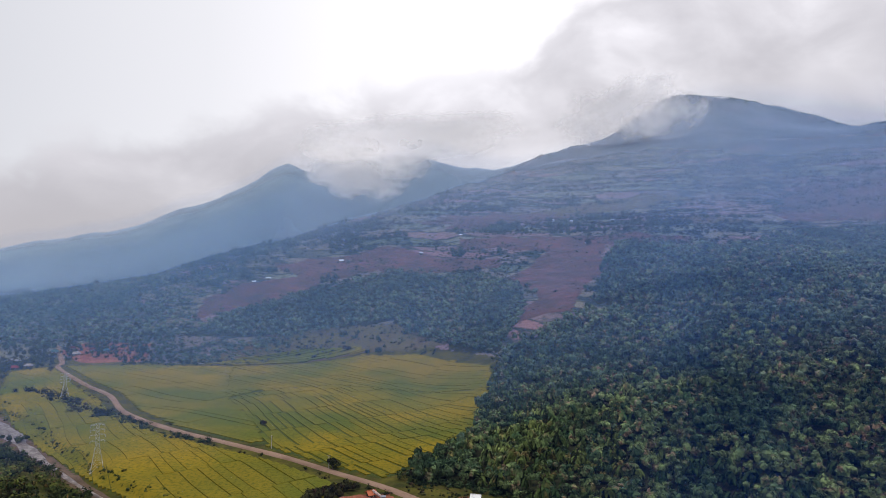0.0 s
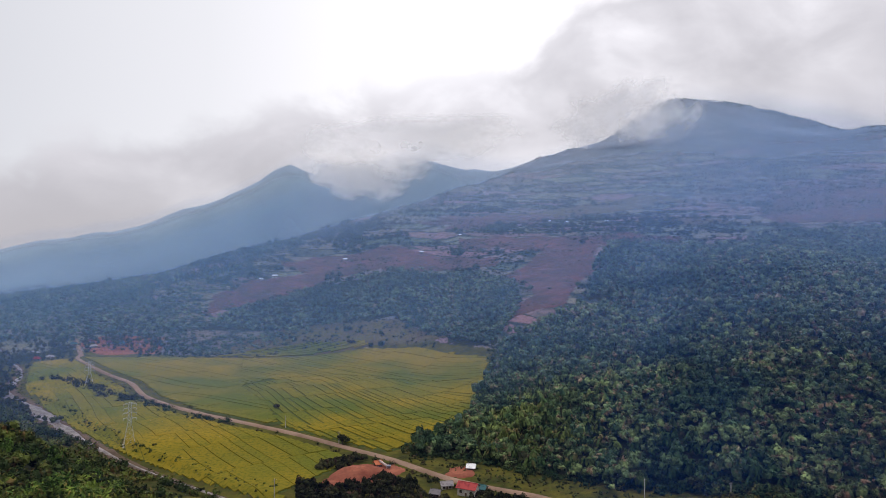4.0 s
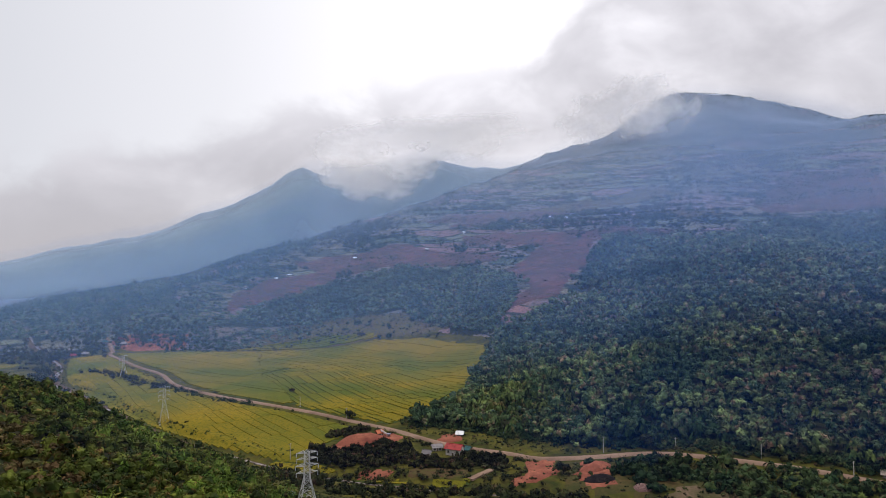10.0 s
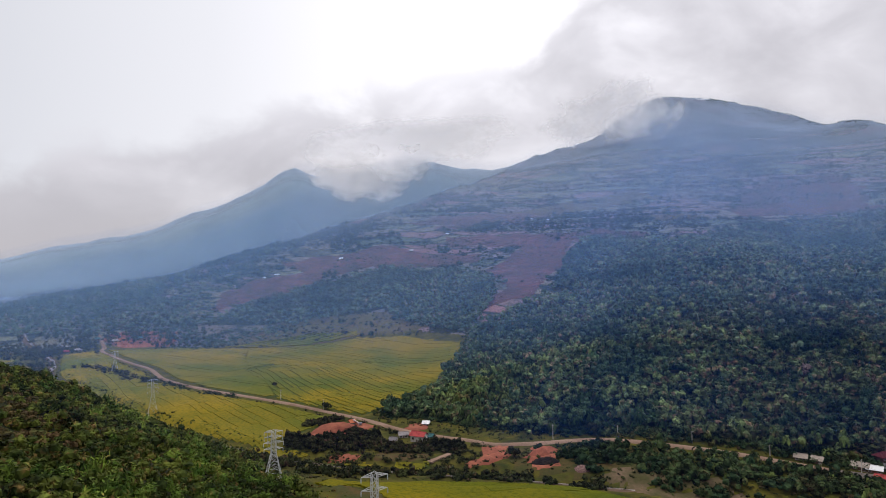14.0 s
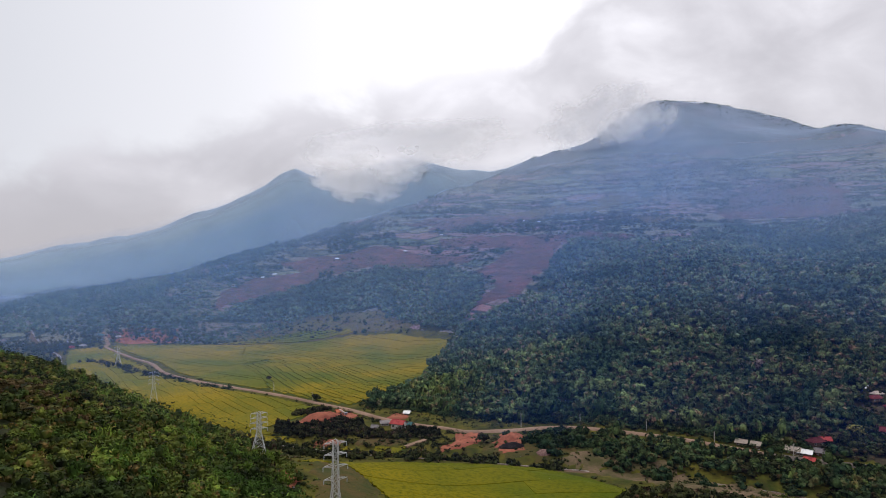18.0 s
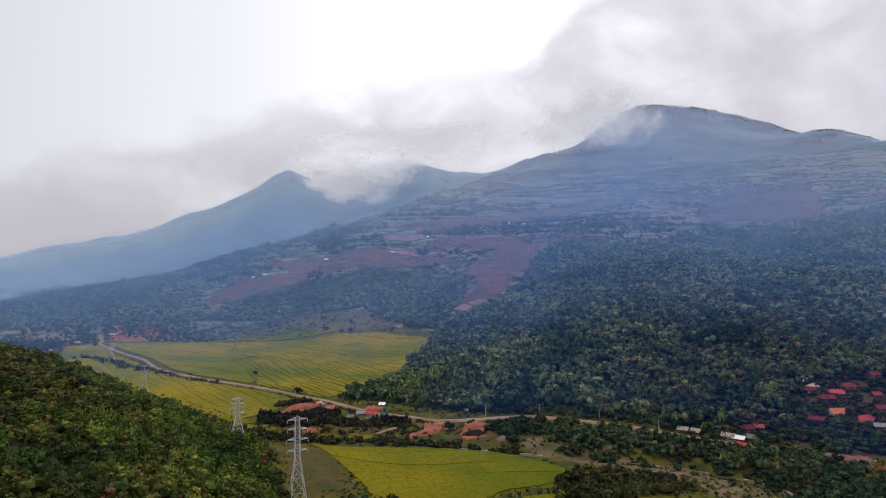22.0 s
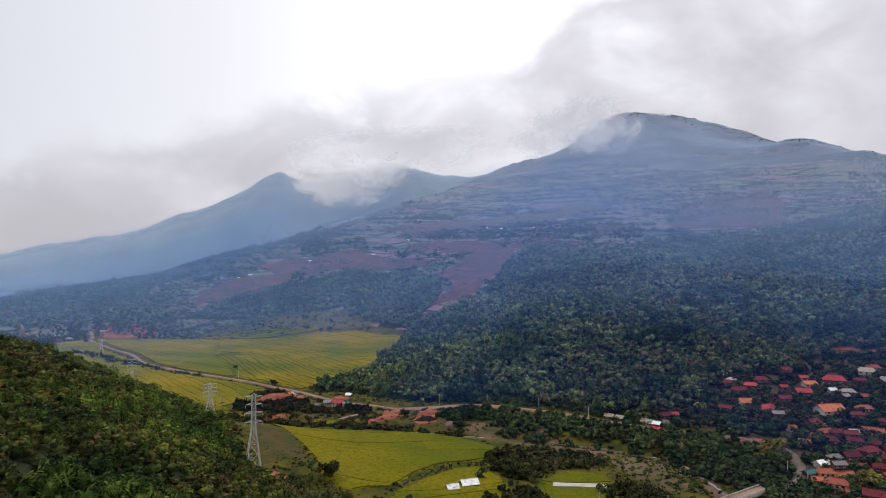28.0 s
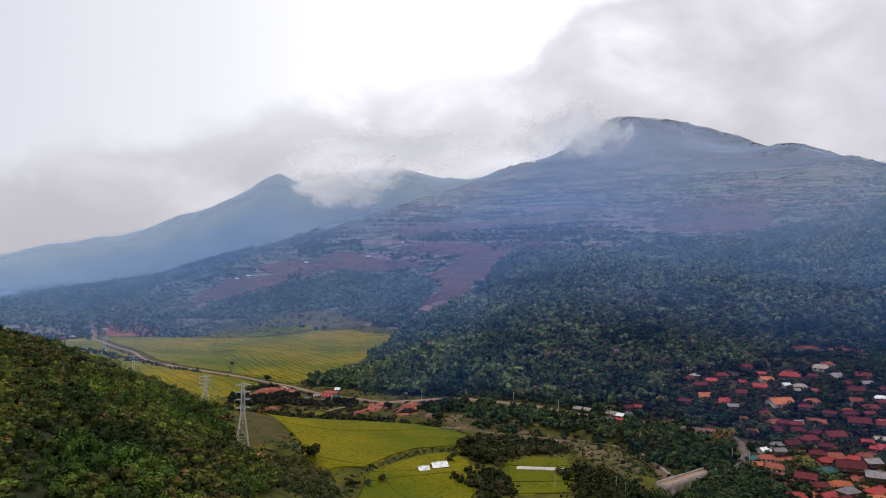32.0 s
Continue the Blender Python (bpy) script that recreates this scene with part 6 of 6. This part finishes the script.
def pylon(x, y, tall, turn, label, thin=1.0):
    """A lattice pylon: tapered legs, crossed bracing panel by panel, three pairs of arms, hanging insulators."""
    z = at_z(x, y)
    p = thing("pylon", x, y, z - 0.3, turn, label, "pylon", "power line pylons")
    waist = 0.55 * tall
    wide = lambda h: 3.2 + (0.95 - 3.2) * min(h / waist, 1) if h < waist else 0.95 - 0.25 * (h - waist) / (tall - waist)
    for sx in (-1, 1):
        for sy in (-1, 1):
            bm = bmesh.new()
            beam(bm, (sx * wide(0), sy * wide(0), 0), (sx * wide(waist), sy * wide(waist), waist), 0.22 * thin)
            beam(bm, (sx * wide(waist), sy * wide(waist), waist), (sx * wide(tall), sy * wide(tall), tall), 0.17 * thin)
            part("leg", bm, STEEL, p)
            bm = bmesh.new()
            box(bm, sx * wide(0), sy * wide(0), 0.1, 1.1, 1.1, 0.9 * thin)
            part("footing", bm, CONCRETE, p)
    levels = [0, 0.2 * tall, 0.36 * tall, 0.48 * tall, waist] + [waist + (tall - waist) * k / 6 for k in range(1, 7)]
    for a, b in zip(levels, levels[1:]):
        bm = bmesh.new()
        wa, wb = wide(a), wide(b)
        for c, d in (((-1, -1), (1, -1)), ((1, -1), (1, 1)), ((1, 1), (-1, 1)), ((-1, 1), (-1, -1))):
            beam(bm, (c[0] * wa, c[1] * wa, a), (d[0] * wb, d[1] * wb, b), 0.11 * thin)
            beam(bm, (d[0] * wa, d[1] * wa, a), (c[0] * wb, c[1] * wb, b), 0.11 * thin)
            beam(bm, (c[0] * wb, c[1] * wb, b), (d[0] * wb, d[1] * wb, b), 0.10 * thin)
        part("bracing", bm, STEEL, p)
    for h, reach in ((0.64, 3.5), (0.76, 3.7), (0.87, 3.4), (0.975, 3.4)):
        hz = h * tall
        for s in (-1, 1):
            bm = bmesh.new()
            w = wide(hz)
            for sy in (-1, 1):
                beam(bm, (s * w, sy * w, hz), (s * reach, 0, hz + 0.15), 0.15 * thin)
                beam(bm, (s * w, sy * w, hz + 0.7), (s * reach, 0, hz + 0.15), 0.13 * thin)
                beam(bm, (s * (w + reach) / 2, sy * w / 2, hz + 0.08), (s * (w + reach) / 2, sy * w / 2, hz + 0.4), 0.1 * thin)
            arm = part("cross_arm", bm, STEEL, p)
            bm = bmesh.new()
            for k in range(6):
                bmesh.ops.create_cone(bm, cap_ends=True, segments=6, radius1=0.16, radius2=0.08, depth=0.16, matrix=Matrix.Translation((s * reach, 0, hz - 0.1 - 0.2 * k)))
            part("insulator", bm, GLASS_GREY, arm)
    bm = bmesh.new()
    beam(bm, (-0.7, 0, tall), (0, 0, tall + 0.6), 0.15 * thin)
    beam(bm, (0.7, 0, tall), (0, 0, tall + 0.6), 0.15 * thin)
    part("peak", bm, STEEL, p)
    return p


pylon(13.8, 40, 31.5, 24, "tall grey lattice pylon standing on raw orange earth", 0.8)
pylon(-34, 124.5, 19.0, 24, "grey lattice pylon rising behind the wooded hill", 0.8)
pylon(-183, 351, 25, 28, "grey lattice pylon standing in golden rice", 0.4)
pylon(-298, 521, 20, 32, "distant grey lattice pylon beside the dirt road", 0.4)

# ---- bridge ----
PALE_CONCRETE = two_tone("pinkish_cream_concrete", (0.42, 0.34, 0.29), (0.58, 0.48, 0.42), 0.4, 2.0, third=(0.34, 0.26, 0.22), bump=0.2, bump_d=0.05)
BA, BB, BZ = Vector((215, 61.5, 0)), Vector((251, 87, 0)), 7.2
along = BB - BA
mid_b = (BA + BB) / 2
bridge = thing("bridge", mid_b.x, mid_b.y, 0, math.degrees(math.atan2(along.y, along.x)), "pale concrete road bridge over the river", "bridge")
run = along.length
bm = bmesh.new()
box(bm, 0, 0, BZ - 0.5, run, 5.2, 0.9)
part("deck", bm, CONCRETE, bridge)
bm = bmesh.new()
box(bm, 0, 0, BZ + 0.02, run, 4.2, 0.12)
part("roadway", bm, DIRT, bridge)
for s in (-1, 1):
    bm = bmesh.new()
    box(bm, 0, s * 2.4, BZ + 0.98, run, 0.18, 0.16)
    box(bm, 0, s * 2.4, BZ + 0.5, run, 0.12, 0.12)
    rail = part("parapet", bm, CONCRETE, bridge)
    for k in range(21):
        bm = bmesh.new()
        box(bm, -run / 2 + 0.3 + k * (run - 0.6) / 20, s * 2.4, BZ + 0.5, 0.22, 0.26, 1.1)
        part("post", bm, CONCRETE, rail)
    bm = bmesh.new()
    box(bm, 0, s * 1.7, BZ - 1.5, run, 0.5, 1.2)
    part("girder", bm, CONCRETE, bridge)
    bm = bmesh.new()
    box(bm, 0, s * 2.68, BZ - 0.1, run, 0.14, 1.5)
    bmesh.ops.bevel(bm, geom=bm.edges[:], offset=0.04, segments=1)
    part("side_panel", bm, PALE_CONCRETE, bridge, "pinkish cream concrete side panel")
for k in (-0.36, -0.02, 0.4):
    bm = bmesh.new()
    box(bm, k * run, 0, BZ - 2.4, 1.4, 4.8, 0.8)
    for s in (-1, 1):
        box(bm, k * run, s * 1.6, BZ / 2 - 3.4, 1.0, 1.0, BZ + 1.2)
    part("pier", bm, CONCRETE, bridge)


def pole(x, y, tall, label):
    p = thing("utility_pole", x, y, at_z(x, y) - 0.3, 30, label, "pole", "utility poles")
    bm = bmesh.new()
    bmesh.ops.create_cone(bm, cap_ends=True, segments=8, radius1=0.22, radius2=0.14, depth=tall, matrix=Matrix.Translation((0, 0, tall / 2)))
    part("post", bm, CONCRETE, p)
    bm = bmesh.new()
    box(bm, 0, 0, tall - 0.6, 1.8, 0.14, 0.14)
    arm = part("cross_arm", bm, WOOD, p)
    for k in (-0.8, 0, 0.8):
        bm = bmesh.new()
        bmesh.ops.create_cone(bm, cap_ends=True, segments=6, radius1=0.1, radius2=0.05, depth=0.3, matrix=Matrix.Translation((k, 0, tall - 0.4)))
        part("insulator", bm, GLASS_GREY, arm)


for x, y, h in ((163, 64, 8), (192, 58, 9), (195, 52, 8), (270, 106, 9), (276, 98, 9), (44, 56, 7), (125, 247, 7), (160, 230, 7), (190, 207, 7), (222, 186, 7), (-60, 352, 8), (-100, 388, 8), (90, 254, 9), (-76, 266, 10)):
    pole(x, y, h, "pale concrete utility pole with a wooden arm")

# a pale drying floor between the small paddies, and a slab by the hamlet
for x, y, sx, sy, turn in ((160, 94, 27, 5.0, -4), (26, 235, 18, 3.2, 52)):
    bm = bmesh.new()
    box(bm, 0, 0, 0.1, sx, sy, 0.9)
    bmesh.ops.bevel(bm, geom=bm.edges[:], offset=0.08, segments=1)
    ob = part("drying_floor", bm, CONCRETE if x > 100 else DIRT)
    ob.matrix_world = Matrix.Translation((x, y, at_z(x, y) + (0.8 if x > 100 else 0.4))) @ Matrix.Rotation(radians(turn), 4, "Z")
    tagged(ob, "pale concrete drying floor beside green paddies" if x > 100 else "pale trodden earth platform beside the hamlet paddies", "slab")


def heap(x, y, rx, ry, tall, turn, mat, seed, label):
    """A dumped heap: a lumpy dome that runs out into the ground."""
    a, d = np.meshgrid(np.linspace(0, 2 * math.pi, 29)[:-1], np.linspace(0, 1, 8), indexing="ij")
    c, s = math.cos(radians(turn)), math.sin(radians(turn))
    px, py = rx * d * np.cos(a), ry * d * np.sin(a)
    gx, gy = x + c * px - s * py, y + s * px + c * py
    z = relief(gx, gy) + 0.7 + tall * (1 - d ** 1.6) * (1 + 0.35 * fbm(gx, gy, 3.0, 3, seed)) - 1.2 * d ** 4
    v = np.stack([gx.ravel(), gy.ravel(), z.ravel()], 1)
    i, k = np.meshgrid(np.arange(28), np.arange(7), indexing="ij")
    n = (i + 1) % 28
    f = np.stack([i * 8 + k, i * 8 + k + 1, n * 8 + k + 1, n * 8 + k], -1).reshape(-1, 4)
    ob = new("heap", mesh_of("heap", v, f, True))
    ob.data.materials.append(mat)
    return tagged(ob, label, "heap")


# the loading belt that leans from the hut down to the dug mound
belt = thing("loading_belt", -29.5, 308.5, at_z(-29.5, 308.5) + 0.6, -40, "pinkish-grey loading belt on legs beside the orange-roofed hut", "machine")
for nm, pieces, mat in (("belt", [((-3.4, 0, 3.0), (3.6, 0, 0.9), 0.8)], plain("worn_pinkish_belt", (0.42, 0.30, 0.27))), ("rail", [((-3.4, -0.55, 3.1), (3.6, -0.55, 1.0), 0.22)], STEEL), ("rail", [((-3.4, 0.55, 3.1), (3.6, 0.55, 1.0), 0.22)], STEEL),
                        ("leg", [((-2.4, -0.5, -0.4), (-2.4, -0.5, 2.8), 0.2)], STEEL), ("leg", [((-2.4, 0.5, -0.4), (-2.4, 0.5, 2.8), 0.2)], STEEL), ("leg", [((2.4, -0.5, -0.4), (2.4, -0.5, 1.3), 0.2)], STEEL), ("leg", [((2.4, 0.5, -0.4), (2.4, 0.5, 1.3), 0.2)], STEEL)):
    bm = bmesh.new()
    for p, q, w in pieces:
        beam(bm, p, q, w)
    part(nm, bm, mat, belt)
bm = bmesh.new()
bmesh.ops.create_cone(bm, cap_ends=True, segments=4, radius1=0.7, radius2=1.5, depth=1.4, matrix=Matrix.Translation((3.6, 0, 1.2)))
part("hopper", bm, plain("faded_blue_grey_hopper", (0.20, 0.21, 0.26)), belt)


BLACK_HEAP = two_tone("black_heap_ground", (0.012, 0.010, 0.011), (0.03, 0.024, 0.022), 0.3, 1.5)
heap(81, 222, 9, 5, 2.6, 10, BLACK_HEAP, 1, "black lumpy heap below the road")
heap(82, 236, 10, 5, 3.4, 20, ORANGE_EARTH, 2, "orange heap of dug earth below the road")
heap(98, 211, 5, 4, 1.6, 0, two_tone("pinkish_rubble", (0.16, 0.09, 0.08), (0.28, 0.18, 0.16), 0.6, 2.0), 3, "pinkish rubble heap beside the river")
heap(-41, 297, 17, 12, 4.6, 28, ORANGE_EARTH, 4, "long orange earth mound dug beside the road")


def tree(x, y, size, crowns, mat, label, tall=1.2, trunk=1.6, seed=1, group=""):
    """A single tree: tapered trunk, limbs, crown of leaf sprays in lobes."""
    r = np.random.default_rng(seed)
    t = thing("tree", x, y, at_z(x, y) - 0.2, r.uniform(0, 360), label, "tree", group)
    bm = bmesh.new()
    high = trunk + size * 0.5
    bmesh.ops.create_cone(bm, cap_ends=True, segments=8, radius1=0.09 * size, radius2=0.045 * size, depth=high, matrix=Matrix.Translation((0, 0, high / 2)))
    part("trunk", bm, BARK, t)
    for k in range(4):
        a = k * 1.6 + r.uniform(0, 1)
        bm = bmesh.new()
        beam(bm, (0, 0, trunk * 0.8), (math.cos(a) * size * 0.5, math.sin(a) * size * 0.5, trunk + size * 0.55), 0.05 * size)
        part("limb", bm, BARK, t)
    v, f = crowns[seed % len(crowns)]
    ob = new("crown", mesh_of("crown", v * (size, size, size * tall) + (0, 0, trunk * 0.75), f))
    ob.data.materials.append(mat)
    ob.parent = t
    return t


DENSE = [leaf_crown(200 + i, 420) for i in range(4)]
for k, (x, y, s, mat, words) in enumerate((
        (44, 55, 4.4, DARKLEAF, "round dark green tree standing alone by rice"),
        (66, 40, 2.2, DARKLEAF, "small dark bush on the paddy bank"),
        (78, 50, 1.8, DARKLEAF, "small dark bush on the paddy bank"),
        (72, 44, 1.6, FOREST, "small green bush on the paddy bank"),
        (34, 62, 1.8, FOREST, "thin young tree at the field's edge"),
        (-119, 439, 2.4, DARKLEAF, "single dark tree standing in the rice field"),
        (-103, 716, 4.0, DARKLEAF, "dark spreading tree beside stepped paddies"),
        (-58, 352, 3.2, DARKLEAF, "dark round tree beside the dirt road"),
        (197, 896, 5.0, DARKLEAF, "dark tree at the top of the ploughed field"),
        (100, 732, 5.0, UPLAND, "dark tree at the ploughed field's edge"),
        (40, 500, 3.0, DARKLEAF, "dark tree where the rice meets the forest"),
        (-380, 640, 2.6, DARKLEAF, "dark tree beside the far dirt road"),
        (260, 198, 4.4, YELLOWLEAF, "yellowing tree at the village edge"),
        (280, 138, 5.0, YELLOWLEAF, "olive-yellow tree beside the village road"),
        (300, 88, 5.2, YELLOWLEAF, "olive-yellow tree among village houses"),
        (314, 156, 3.6, YELLOWLEAF, "yellow-green tree among village houses"),
        (340, 168, 4.0, BAMBOO, "light green tree among village houses"),
        (251, 296, 6.0, leaf_material("bare_grey_twigs", (0.09, 0.07, 0.065), (0.12, 0.09, 0.08), (0.10, 0.08, 0.07)), "grey leafless tree standing out of the forest"),
        (66, 232, 3.4, DARKLEAF, "dark tree between the orange earth cuts"),
        (113, 255, 3.6, DARKLEAF, "dark tree below the dirt road"))):
    tree(x, y, s, DENSE, mat, words, 1.0, 1.0 + 0.25 * s, k)
